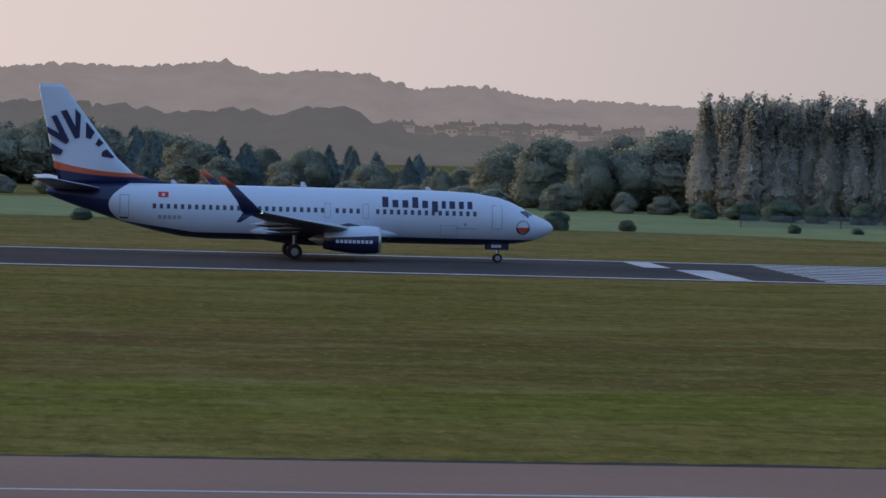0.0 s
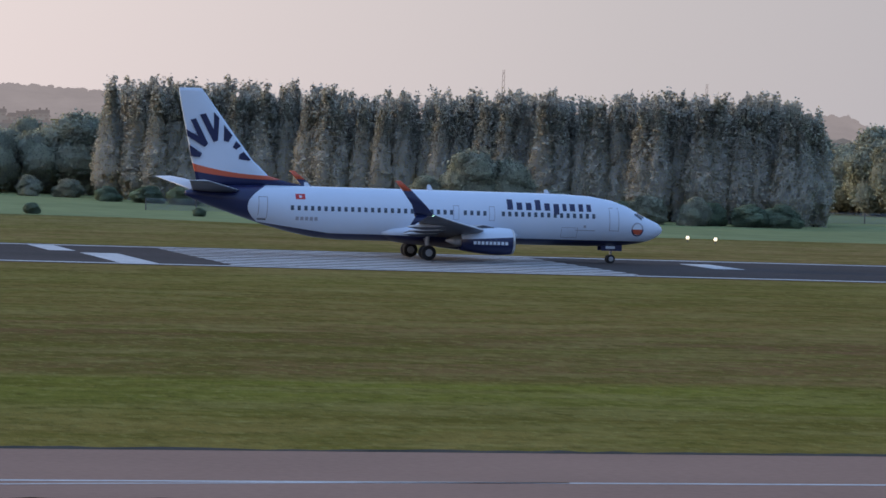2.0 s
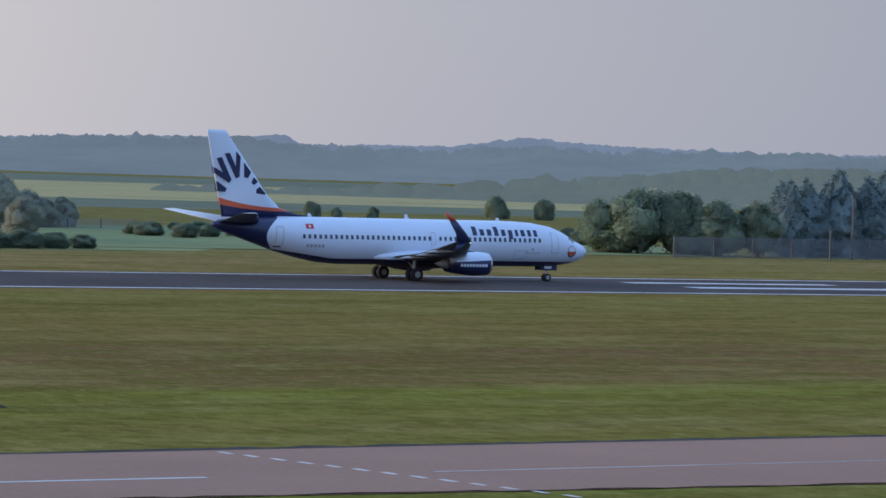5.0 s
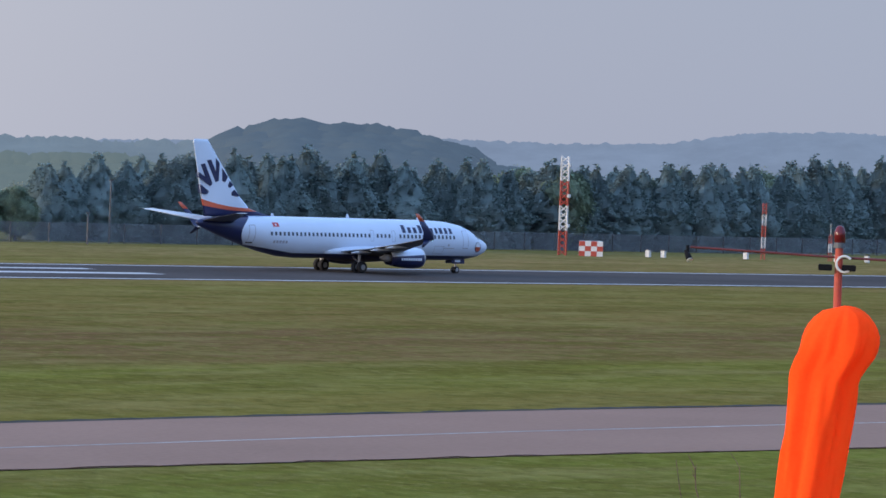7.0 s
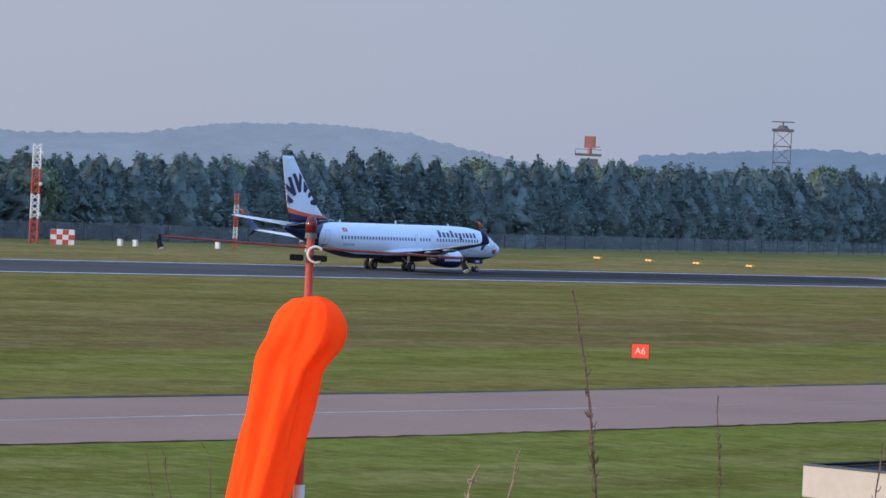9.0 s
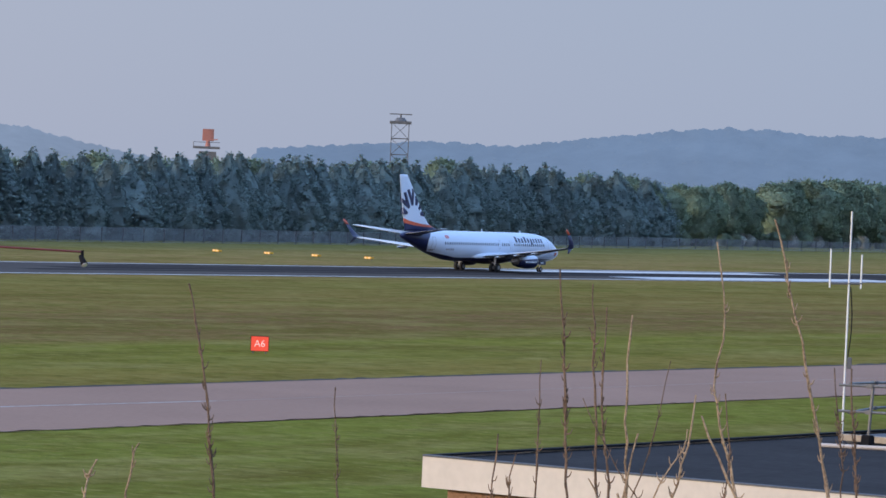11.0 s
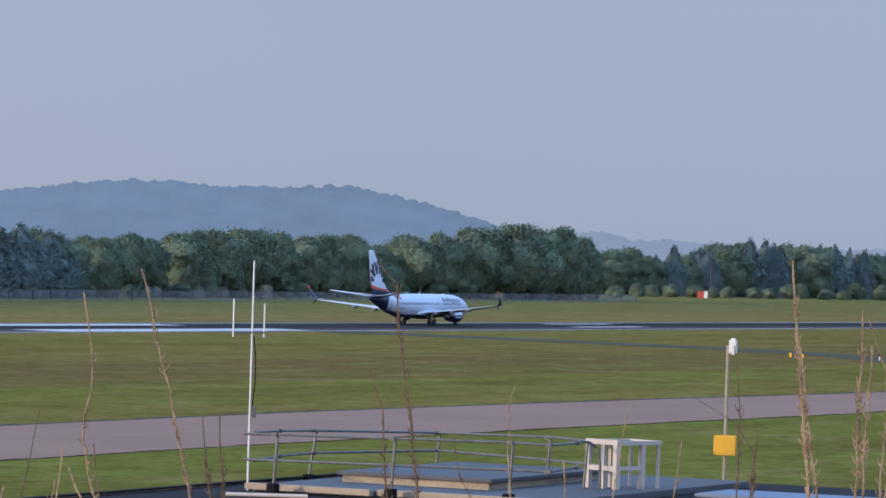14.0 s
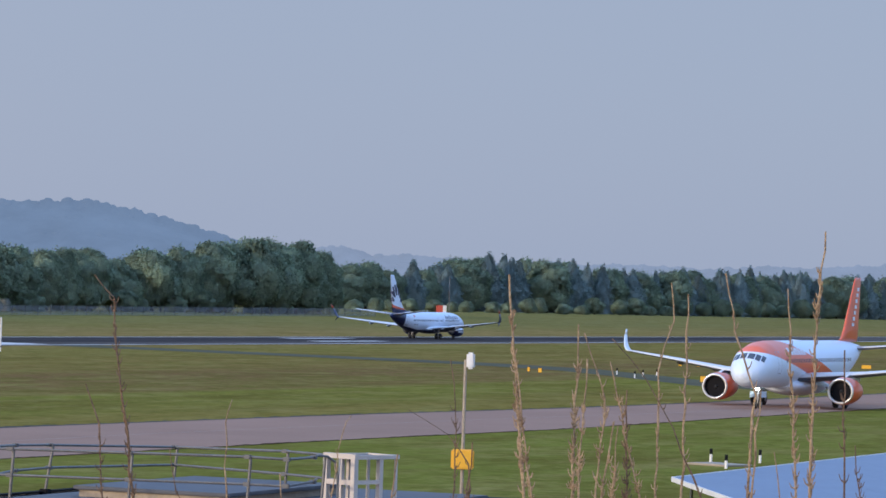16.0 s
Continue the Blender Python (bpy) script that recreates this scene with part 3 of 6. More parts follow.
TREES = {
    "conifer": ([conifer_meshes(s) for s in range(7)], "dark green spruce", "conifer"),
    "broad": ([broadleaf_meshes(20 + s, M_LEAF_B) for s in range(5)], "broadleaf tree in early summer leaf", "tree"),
    # added kind whose pale leaves stand for haze on the western trees
    "willow": ([broadleaf_meshes(60 + s, M_LEAF_W) for s in range(4)], "haze-paled grey-green willow", "willow"),
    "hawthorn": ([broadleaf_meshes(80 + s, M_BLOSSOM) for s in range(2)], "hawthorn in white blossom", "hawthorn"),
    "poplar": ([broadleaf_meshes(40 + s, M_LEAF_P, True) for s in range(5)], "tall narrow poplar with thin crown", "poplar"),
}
tree_rng = random.Random(7)


def tree(kind, x, y, height, wide=1.0, group="", label="", z=0.0):
    meshes, text, cat = TREES[kind]
    t, c = tree_rng.choice(meshes)
    k = height / 10.0
    if height < 7 and kind != "conifer":
        z -= 0.14 * height
    ob = thing(cat + "_tree" if cat != "tree" else "tree", label or text + " at the airfield edge", cat,
               pose(x, y, z, 0, 0, tree_rng.uniform(0, 360)) @ Matrix.Diagonal((k * wide, k * wide, k, 1)), group)
    part("trunk", t, None, ob)
    part("crown", c, None, ob)
    return ob


def polar(bearing, dist):
    return dist * math.sin(radians(bearing)), dist * math.cos(radians(bearing))


def belt(kind, prof, step, rows=1, gap=6.0, vary=0.12, wide=1.0, group="", jit=0.3, mix=None):
    """A belt of trees from marks of (bearing, distance, elevation of the tops)."""
    bs = [p[0] for p in prof]
    b = bs[0]
    while b < bs[-1]:
        d = float(np.interp(b, bs, [p[1] for p in prof]))
        e = float(np.interp(b, bs, [p[2] for p in prof]))
        for r in range(rows):
            dd = d + r * gap + tree_rng.uniform(-1, 1) * gap * 0.3
            bb = b + math.degrees(step / d) * (tree_rng.uniform(-jit, jit) + 0.5 * (r % 2))
            h = (EYE.z + dd * math.tan(radians(e))) * (1 + tree_rng.uniform(-vary, vary * 0.3))
            k = kind if mix is None or tree_rng.random() > mix[1] else mix[0]
            tree(k, *polar(bb, dd), max(1.5, h), wide * tree_rng.uniform(0.85, 1.15), group)
        b += math.degrees(step / d)


belt("conifer", [(-3, 560, -0.1), (1.0, 560, -0.05), (2, 540, -0.30), (4.6, 520, -0.42), (5.2, 510, -0.5), (6.2, 500, -0.62)], 4.2, 3, 9, 0.22, 1.2, "trees west of the runway", mix=("willow", 0.5))
belt("willow", [(6.0, 500, -0.55), (6.65, 490, -0.2), (7.3, 490, -0.15), (8.2, 480, -0.25), (9.0, 490, 0.08), (9.6, 490, 0.1)], 5.5, 3, 8, 0.14, 1.0, "trees west of the runway")
belt("poplar", [(9.75, 470, 0.47), (11.7, 465, 0.53), (13.3, 460, 0.43), (15, 455, 0.47), (17.2, 450, 0.5), (18.5, 450, 0.53), (19.6, 450, 0.55), (19.95, 450, 0.30)], 2.3, 4, 4, 0.10, 1.08, "row of poplars")
belt("broad", [(9.7, 455, -0.95), (13, 445, -0.92), (17, 440, -0.95), (20, 440, -0.92)], 4.5, 1, 5, 0.3, 1.6, "scrub under the poplars")
for b, h, w in ((15.05, 8.6, 1.1), (15.55, 7.6, 1.0), (14.4, 5.6, 1.2), (16.2, 4.6, 1.3), (17.6, 4.4, 1.3), (18.3, 4.0, 1.2)):
    tree("willow", *polar(b, 436), h, w, "scrub under the poplars", "pale rounded willow before the poplars")
belt("willow", [(20.0, 540, 0.05), (20.94, 530, 0.2), (21.94, 520, 0.15), (23.85, 515, 0.05), (24.5, 510, -0.13), (24.94, 510, -0.4), (26, 520, -0.55)], 4.4, 3, 7, 0.14, 1.05, "trees beyond the field")
belt("willow", [(23.6, 480, -0.6), (24.4, 480, -0.58), (26.2, 470, -0.45), (26.7, 470, -0.65)], 9, 1, 6, 0.1, 1.0, "hedge trees beyond the field")
belt("broad", [(27.0, 486, -0.98), (29.5, 492, -0.95), (32.5, 505, -0.92), (33.8, 520, -0.85)], 3.2, 2, 30, 0.2, 1.8, "field hedge")
belt("willow", [(33.9, 560, -0.42), (34.4, 555, -0.25), (35.2, 550, -0.28), (35.5, 540, -0.5), (35.9, 535, -0.38), (36.5, 520, -0.3)], 7.5, 2, 9, 0.08, 1.0, "hedge trees beyond the field")
belt("conifer", [(36.5, 480, -0.10), (37.5, 484, 0.04), (39.2, 494, 0.12), (40.4, 508, 0.24), (42.0, 524, 0.12), (43.0, 530, 0.17), (44.9, 548, 0.15), (46.3, 566, 0.26), (48, 598, 0.38), (51.4, 668, 0.41), (54.5, 748, 0.44), (56, 812, 0.46), (57.2, 850, 0.43), (58.2, 882, 0.41), (58.9, 908, 0.32)], 4.1, 3, 6, 0.15, 1.32, "conifer plantation", 0.45)
belt("broad", [(42.5, 565, 0.05), (45, 585, 0.14), (47, 615, 0.28), (49.5, 672, 0.40), (52, 726, 0.44), (54.4, 800, 0.50), (55.6, 856, 0.62), (56.4, 880, 0.52), (58.5, 945, 0.42)], 9, 1, 8, 0.10, 1.0, "broadleaf trees behind the conifers")
belt("broad", [(58.7, 910, 0.36), (59.1, 930, 0.46), (59.6, 950, 0.30), (60.36, 990, 0.46), (61.35, 1040, 0.53), (62.18, 1090, 0.50), (63.09, 1140, 0.46), (63.3, 1150, 0.32), (64.1, 1200, 0.52), (64.58, 1210, 0.58), (65.8, 1260, 0.73), (66.3, 1300, 0.58), (66.6, 1320, 0.46), (66.85, 1340, 0.29)], 10.5, 3, 14, 0.10, 0.95, "broadleaf trees at the airfield boundary")
belt("conifer", [(66.6, 1600, 0.26), (67.6, 1660, 0.37), (68.26, 1700, 0.49), (69.26, 1770, 0.50), (70.5, 1840, 0.45), (71.25, 1890, 0.36), (72.6, 2000, 0.42), (74.8, 2200, 0.37), (78, 2500, 0.3)], 8.5, 3, 20, 0.2, 1.1, "far wood along the boundary", mix=("broad", 0.45))
belt("broad", [(58.6, 896, -0.30), (61, 1012, -0.22), (63.5, 1148, -0.16), (66.5, 1300, -0.12), (67.3, 1560, -0.15), (70, 1720, -0.1), (74, 2080, 0.0)], 8, 1, 8, 0.3, 1.3, "scrub under the boundary trees")
belt("willow", [(-3, 500, -0.8), (2, 490, -0.8), (6, 480, -0.75), (9.7, 470, -0.8)], 7, 1, 6, 0.3, 1.5, "scrub under the western trees")


# ---- airfield furniture ----
def lattice_mast(name, label, x, y, h, w, bands, category="mast", n=10):
    """A square lattice mast painted in bands."""
    root = thing(name, label, category, pose(x, y, 0, 0, 0, 40))
    seg = h / bands
    for k in range(bands):
        bm = bmesh.new()
        z0, z1 = k * seg, (k + 1) * seg
        m = max(1, int(n / bands))
        for sx, sy in ((-1, -1), (1, -1), (1, 1), (-1, 1)):
            rod(bm, (sx * w / 2, sy * w / 2, z0), (sx * w / 2, sy * w / 2, z1), w * 0.09, n=5)
        for j in range(m):
            a, b = z0 + (z1 - z0) * j / m, z0 + (z1 - z0) * (j + 1) / m
            for p, q in (((-1, -1), (1, -1)), ((1, -1), (1, 1)), ((1, 1), (-1, 1)), ((-1, 1), (-1, -1))):
                rod(bm, (p[0] * w / 2, p[1] * w / 2, a), (q[0] * w / 2, q[1] * w / 2, b), w * 0.055, n=4)
                rod(bm, (q[0] * w / 2, q[1] * w / 2, a), (p[0] * w / 2, p[1] * w / 2, b), w * 0.055, n=4)
        part("mast_section", bm, M_PAINTW if (k % 2) else M_MASTRED, root)
    return root


tower = lattice_mast("glide_path_mast", "red and white lattice mast with white antenna boxes", 352.0, 361.8, 12.8, 0.95, 4, n=16)
for z in (3.8, 7.66, 11.68):
    part("antenna_box", box(bmesh.new(), -0.85, 0.85, -0.75, -0.45, z - 0.22, z + 0.22, 0.04), M_PAINTW, tower)
hut = thing("equipment_hut", "small red and white checked equipment hut", "hut", pose(355.2, 359.8, 0, 0, 0, -44))
part("hut_body", box(bmesh.new(), -1.55, 1.55, -1.1, 1.1, 0, 1.95, 0.03), M_PAINTW, hut)
for i in range(4):
    for j in range(3):
        if (i + j) % 2 == 0:
            part("red_panel", box(bmesh.new(), -1.55 + i * 0.775, -0.775 + i * 0.775, -1.115, -1.09, j * 0.65, j * 0.65 + 0.65), M_MASTRED, hut)
lattice_mast("marker_mast", "slim red and white lattice mast", 385.6, 357.7, 7.6, 0.5, 5, n=15)
m2 = lattice_mast("marker_mast", "short red and white mast with thin aerial", 396.0, 355.0, 3.6, 0.42, 3, n=9)
part("aerial", rod(bmesh.new(), (0, 0, 3.5), (0, 0, 5.1), 0.04, 0.03), M_PAINTW, m2)
for x, y, h, r in ((287.8, 374.1, 7.6, 0.13), (281.4, 370.0, 3.7, 0.12)):
    p = thing("lamp_pole", "thin grey metal pole beside the fence", "pole", pose(x, y, 0))
    part("shaft", rod(bmesh.new(), (0, 0, 0), (0, 0, h), r, r * 0.7), M_STEEL, p)
    part("head", box(bmesh.new(), -0.25, 0.25, -0.12, 0.12, h - 0.05, h + 0.12, 0.02), M_STEEL, p)
for x, y in ((364.5, 358.5), (366.2, 357.4), (381.0, 356.5), (394.0, 352.0), (398.5, 350.5)):
    p = thing("field_cabinet", "small white equipment cabinet on the grass", "cabinet", pose(x, y, 0, 0, 0, 20), "white cabinets")
    part("case", box(bmesh.new(), -0.3, 0.3, -0.3, 0.3, 0.05, 0.95, 0.05), M_PAINTW, p)
    part("cap", box(bmesh.new(), -0.34, 0.34, -0.34, 0.34, 0.95, 1.02, 0.02), M_STEEL, p)
far_hut = thing("equipment_hut", "small red and white hut by the far trees", "hut", pose(1470.0, 585.0, 0, 0, 0, -60))
part("hut_body", box(bmesh.new(), -1.9, 1.9, -1.6, 1.6, 0, 2.8, 0.03), M_MASTRED, far_hut)
part("white_panel", box(bmesh.new(), 0.4, 1.9, -1.64, -1.61, 0, 2.8), M_PAINTW, far_hut)
fp = thing("lamp_pole", "slim grey pole beside the far hut", "pole", pose(1390.0, 550.0, 0))
part("shaft", rod(bmesh.new(), (0, 0, 0), (0, 0, 14.2), 0.2, 0.14), M_STEEL, fp)
part("head", box(bmesh.new(), -0.25, 0.25, -0.12, 0.12, 14.15, 14.35, 0.02), M_STEEL, fp)
# approach slope units and edge lights
for x, y in ((452.9, 347.7), (456.5, 341.0), (458.0, 333.5), (461.4, 326.5)):
    p = thing("approach_light_unit", "low orange approach slope light unit on legs", "field light", pose(x, y, 0, 0, 0, 90), "row of approach slope units")
    part("housing", box(bmesh.new(), -0.6, 0.6, -0.4, 0.4, 0.3, 0.58, 0.04), M_YELLOW, p)
    for sx in (-0.3, 0.3):
        part("lens", box(bmesh.new(), sx - 0.12, sx + 0.12, 0.39, 0.42, 0.36, 0.54), M_PAPI, p)
        part("lens", box(bmesh.new(), sx - 0.12, sx + 0.12, -0.42, -0.39, 0.36, 0.54), M_PAPI, p)
    for sx in (-0.5, 0.5):
        part("leg", rod(bmesh.new(), (sx, 0, 0), (sx, 0, 0.3), 0.04, n=6), M_STEEL, p)
for x, y in ((115.7, 351.9), (117.5, 349.0), (401.0, 346.0)):
    p = thing("approach_lamp", "small lit lamp on a stub in the grass", "field light", pose(x, y, 0), "lamps beyond the runway")
    part("stub", rod(bmesh.new(), (0, 0, 0), (0, 0, 0.35), 0.05, n=6), M_STEEL, p)
    bm = bmesh.new()
    bmesh.ops.create_icosphere(bm, subdivisions=2, radius=0.18, matrix=Matrix.Translation((0, 0, 0.45)))
    part("bulb", bm, M_LAMP, p)


def lettering(text, size, m, parent, at):
    cu = bpy.data.curves.new("lettering", "FONT")
    cu.body, cu.size, cu.extrude, cu.align_x, cu.align_y = text, size, 0.006, "CENTER", "CENTER"
    tmp = bpy.data.objects.new("lettering", cu)
    scene.collection.objects.link(tmp)
    bpy.context.view_layer.update()
    me = bpy.data.meshes.new_from_object(tmp.evaluated_get(bpy.context.evaluated_depsgraph_get()))
    bpy.data.objects.remove(tmp)
    me.materials.clear()
    me.materials.append(m)
    ob = new("lettering", me)
    ob.parent, ob.matrix_basis = parent, at
    return ob


def taxi_sign(x, y, turn, text, w, h, face, label, m_text, lean=0):
    p = thing("taxiway_sign", label, "sign", pose(x, y, 0, 0, lean, turn))
    part("case", box(bmesh.new(), -w / 2, w / 2, -0.12, 0.12, 0.14, 0.14 + h, 0.03), M_DARK, p)
    part("face", box(bmesh.new(), -w / 2 + 0.03, w / 2 - 0.03, -0.135, -0.115, 0.17, 0.11 + h), face, p)
    for sx in (-w * 0.35, w * 0.35):
        part("foot", rod(bmesh.new(), (sx, 0, 0), (sx, 0, 0.16), 0.04, n=6), M_STEEL, p)
    if text:
        lettering(text, h * 0.62, m_text, p, pose(0, -0.142, 0.14 + h / 2, 90, 0, 0))
    return p


taxi_sign(194.0, 145.3, -53, "A6", 1.14, 0.95, M_SIGNRED, "red lit sign with white letters A6 on the grass", M_SIGNWHITE)
taxi_sign(66.2, 144.3, -58, "", 0.85, 0.9, M_SIGNRED, "faded orange red sign board seen obliquely on the grass", M_SIGNWHITE, 3)
taxi_sign(444.8, 142.9, -70, "", 1.0, 0.75, M_YELLOW, "yellow direction sign beside the taxiway", M_DARK)
taxi_sign(437.0, 137.0, -70, "", 1.2, 0.95, M_SIGNRED, "red lit sign board beside the turn-off", M_SIGNWHITE)
taxi_sign(438.6, 140.2, -70, "", 0.5, 0.7, M_YELLOW, "narrow yellow sign behind the red board", M_DARK)
for x, y, w in ((463.9, 172.4, 0.35), (460.5, 169.6, 0.5), (537.8, 176.5, 0.5), (539.4, 174.2, 0.6), (574.5, 158.9, 1.5)):
    taxi_sign(x, y, -70, "", w, 0.6, M_YELLOW, "small orange guidance sign on the grass", M_DARK)
for x, y in ((472.7, 163.6), (458.4, 156.3), (469.5, 159.0), (476.2, 159.4), (236.7, 75.4), (228.5, 71.8), (238.5, 72.7)):
    p = thing("marker_post", "short black and white marker post on the grass", "post", pose(x, y, 0), "marker posts")
    part("shaft", rod(bmesh.new(), (0, 0, 0), (0, 0, 0.5), 0.09, n=10), M_PAINTW, p)
    part("cap", rod(bmesh.new(), (0, 0, 0.5), (0, 0, 0.85), 0.1, n=10), M_DARK, p)
pl = thing("concrete_plate", "pale concrete plate set in the grass", "plate", pose(232.5, 73.5, 0, 0, 0, -20))
part("slab_body", box(bmesh.new(), -1.3, 1.3, -1.6, 1.6, 0, 0.12, 0.03), M_TIMBER, pl)
# turn-off from the runway towards the taxiway, and the broken crossing line
bm = bmesh.new()
path = [(520, 268), (516, 248), (513, 225), (505, 195), (492, 176), (470, 160), (440, 140), (425, 122)]
rows_ = [[bm.verts.new((x - 8, y, 0.024)), bm.verts.new((x + 8, y, 0.024))] for x, y in path]
for a, b in zip(rows_, rows_[1:]):
    bm.faces.new((a[0], a[1], b[1], b[0]))
bmesh.ops.recalc_face_normals(bm, faces=bm.faces)
tagged(new("turn_off", mesh_of("turn_off", bm, mat("old_asphalt", (0.105, 0.100, 0.058), 0.95, 0, 0.4, 0.1, spec=0.1))), "dark asphalt turn-off between runway and taxiway", "taxiway", kind="structure")
for k in range(13):
    u = k / 12
    slab("broken_line", 65.6 + 3.0 * u - 0.12, 65.6 + 3.0 * u + 0.12, 121.3 - 17.6 * u - 0.9, 121.3 - 17.6 * u, 0.027, M_LINE, "white broken crossing line on the taxiway")
# runway rubber streaks
M_RUBBER = mat("rubber_streak", (0.030, 0.026, 0.028), 0.97, 0, 0.4, 0.05, spec=0.05)
for i, (y, w) in enumerate(((279.5, 3.6), (285.5, 5.2), (291.4, 4.4), (297.0, 3.6))):
    slab("rubber_streak", 330 + 12 * i, 900 + 20 * i, y - w / 2, y + w / 2, 0.033, M_RUBBER, "dark tyre rubber streak along the runway", thick=0.003)
# ragged dark strip along the taxiway, stands in for its shadowed lip
bm = bmesh.new()
rng = random.Random(3)
for edge, sgn, wd in ((1, 1, 0.55), (0, -1, 0.22)):
    xs = [-110 + 0.9 * k for k in range(800)]
    rows_ = [(bm.verts.new((x, taxi_y(x)[edge] - sgn * 0.03, 0.026)), bm.verts.new((x, taxi_y(x)[edge] + sgn * wd * rng.uniform(0.4, 1.2), 0.03 + rng.uniform(0, 0.05)))) for x in xs]
    for p, q in zip(rows_, rows_[1:]):
        bm.faces.new((p[0], q[0], q[1], p[1]) if sgn > 0 else (p[1], q[1], q[0], p[0]))
M_SOIL_SHADE = mat("soil_and_lip_shade", (0.034, 0.030, 0.020), 0.95, 0, 0.5, 0.8)
tagged(new("lip_shade_strip", mesh_of("lip_shade_strip", bm, M_SOIL_SHADE)), "ragged dark strip standing in for the shaded taxiway lip", "grass", kind="stuff")
bm = bmesh.new()
for k in range(60):
    x, y = 66.2 + rng.uniform(-2.0, 1.6), 144.3 + rng.uniform(-0.5, 0.5)
    w = rng.uniform(0.2, 0.7)
    sheet(bm, [(x - w, y, 0.03), (x, y - 0.25, 0.03), (x + w, y, 0.03), (x, y + 0.3, 0.08)])
tagged(new("bare_patch", mesh_of("bare_patch", bm, M_SOIL_SHADE)), "bare dark earth round the sign foot", "grass", kind="stuff")


M_WIRE = mat("grey_fence_wire", (0.26, 0.27, 0.30), 0.6, 0, 0.2, 0.5)


def fence(x0, y0, x1, y1, step, h, label):
    """A perimeter fence: posts, and one mesh of wires between them."""
    root = thing("boundary_fence", label, "fence")
    L_ = math.hypot(x1 - x0, y1 - y0)
    n = int(L_ / step)
    post = mesh_of("post", box(bmesh.new(), -0.06, 0.06, -0.06, 0.06, 0, h), M_STEEL)
    for k in range(n + 1):
        u = k / n
        part("post", post, None, root, at=pose(x0 + (x1 - x0) * u, y0 + (y1 - y0) * u, 0))
    bm = bmesh.new()
    wires = int(h * 9)
    for j in range(wires):
        z = h * (j + 0.6) / wires
        rod(bm, (x0, y0, z), (x1, y1, z), 0.019, n=4)
    tagged(part("wire_mesh", bm, M_WIRE, root), "steel wires", kind="stuff")


fence(262, 374.5, 430, 386, 6, 2.4, "tall grey wire fence before the conifers")
fence(430, 386, 715, 438, 7, 2.4, "tall grey wire fence before the conifers")
fence(715, 438, 1190, 497, 9, 2.4, "tall grey wire fence before the trees")
fence(75, 415, 240, 470, 6, 1.3, "low post and wire fence round the field")
# fields beyond the fence; the hillside green is paled to stand for haze
field_z = 0.0
for pts, c, lab in (([polar(b, d) for b, d in ((-6, 396), (0, 393), (10, 389), (14, 376), (19, 385), (24, 401), (28, 418), (30, 560), (20, 520), (10, 500), (0, 480), (-6, 480))], (0.270, 0.305, 0.135), "bright green field beyond the airfield"),
                    ([(230, 640), (460, 640), (900, 1300), (520, 1500)], (0.165, 0.190, 0.125), "hillside field in haze-paled green"),
                    ([(330, 760), (520, 720), (760, 1050), (500, 1150)], (0.42, 0.36, 0.17), "yellow flowering field"),
                    ([(150, 378), (275, 378), (330, 520), (210, 470)], (0.230, 0.270, 0.125), "bright green field beyond the airfield")):
    bm = bmesh.new()
    field_z += 0.015
    sheet(bm, [(x, y, field_z) for x, y in pts])
    tagged(new("field", mesh_of("field", bm, mat("field_crop", c, 0.95, 0, 0.35, 0.03, spec=0.05))), lab, "field", kind="structure")
# bushes along the far side of the runway
for x, y, h, w in ((51.1, 385.5, 2.6, 1.3), (58.5, 388, 1.5, 1.6), (77, 395, 1.2, 1.6), (84, 397, 0.9, 1.8), (4, 380, 1.6, 1.8), (-6, 384, 2.4, 1.5), (164, 368, 2.0, 1.8), (168, 369, 2.6, 2.0), (172, 370, 2.7, 2.0), (176, 370, 2.6, 2.0), (180, 371, 2.3, 2.0), (184, 372, 2.0, 2.0), (30, 386, 1.0, 2.0)):
    tree("broad", x, y, h, w, "bushes by the far grass", "low rounded bush beyond the runway")
for x, y, h in ((322, 566, 4.0), (334, 566, 3.0), (328, 568, 2.6), (384, 606, 5.5), (392, 602, 5.0)):
    tree("broad", x, y, h, 1.0, "lone field trees", "lone round tree in the fields")
for k in range(16):
    b = 59.3 + 0.19 * k + tree_rng.uniform(-0.06, 0.06)
    tree("hawthorn" if k % 3 else "broad", *polar(b, 935 + 48 * (b - 59.3)), tree_rng.uniform(4.0, 6.2), 1.15, "scrub before the broadleaf trees", "hawthorn bush in white blossom by the fence" if k % 3 else "green scrub bush by the fence")
tree("broad", 377.5, 388, 12.6, 1.0, "", "broad green tree standing among the conifers")
tree("broad", 400.0, 392, 6.0, 1.3, "", "pale green round bush before the conifers")
tree("broad", 402.0, 402, 10.5, 0.9, "", "broad green tree standing among the conifers")
for x, y, h, w in ((265.9, 387.6, 8.6, 1.0), (270.5, 386.5, 8.5, 0.95), (274.0, 382.5, 7.3, 1.1), (278.5, 380.5, 7.2, 1.0), (262.5, 391.0, 7.0, 0.9)):
    tree("broad", x, y, h, w, "broad trees beside the conifers", "round broadleaf tree beside the conifers")
tree("broad", 272, 384, 5.5, 1.5, "", "pale green round bush before the conifers")
tree("broad", 264, 390, 5.0, 1.5, "", "pale green round bush before the conifers")


# ---- village and far masts ----
r = random.Random(5)
# walls and roofs emit a pale glow that stands for the haze
H_HOUSE = haze_mat("haze_lit_pale_wall", (0.20, 0.18, 0.17), (0.40, 0.345, 0.34))
H_HOUSE2 = haze_mat("haze_lit_grey_wall", (0.10, 0.10, 0.10), (0.31, 0.28, 0.28))
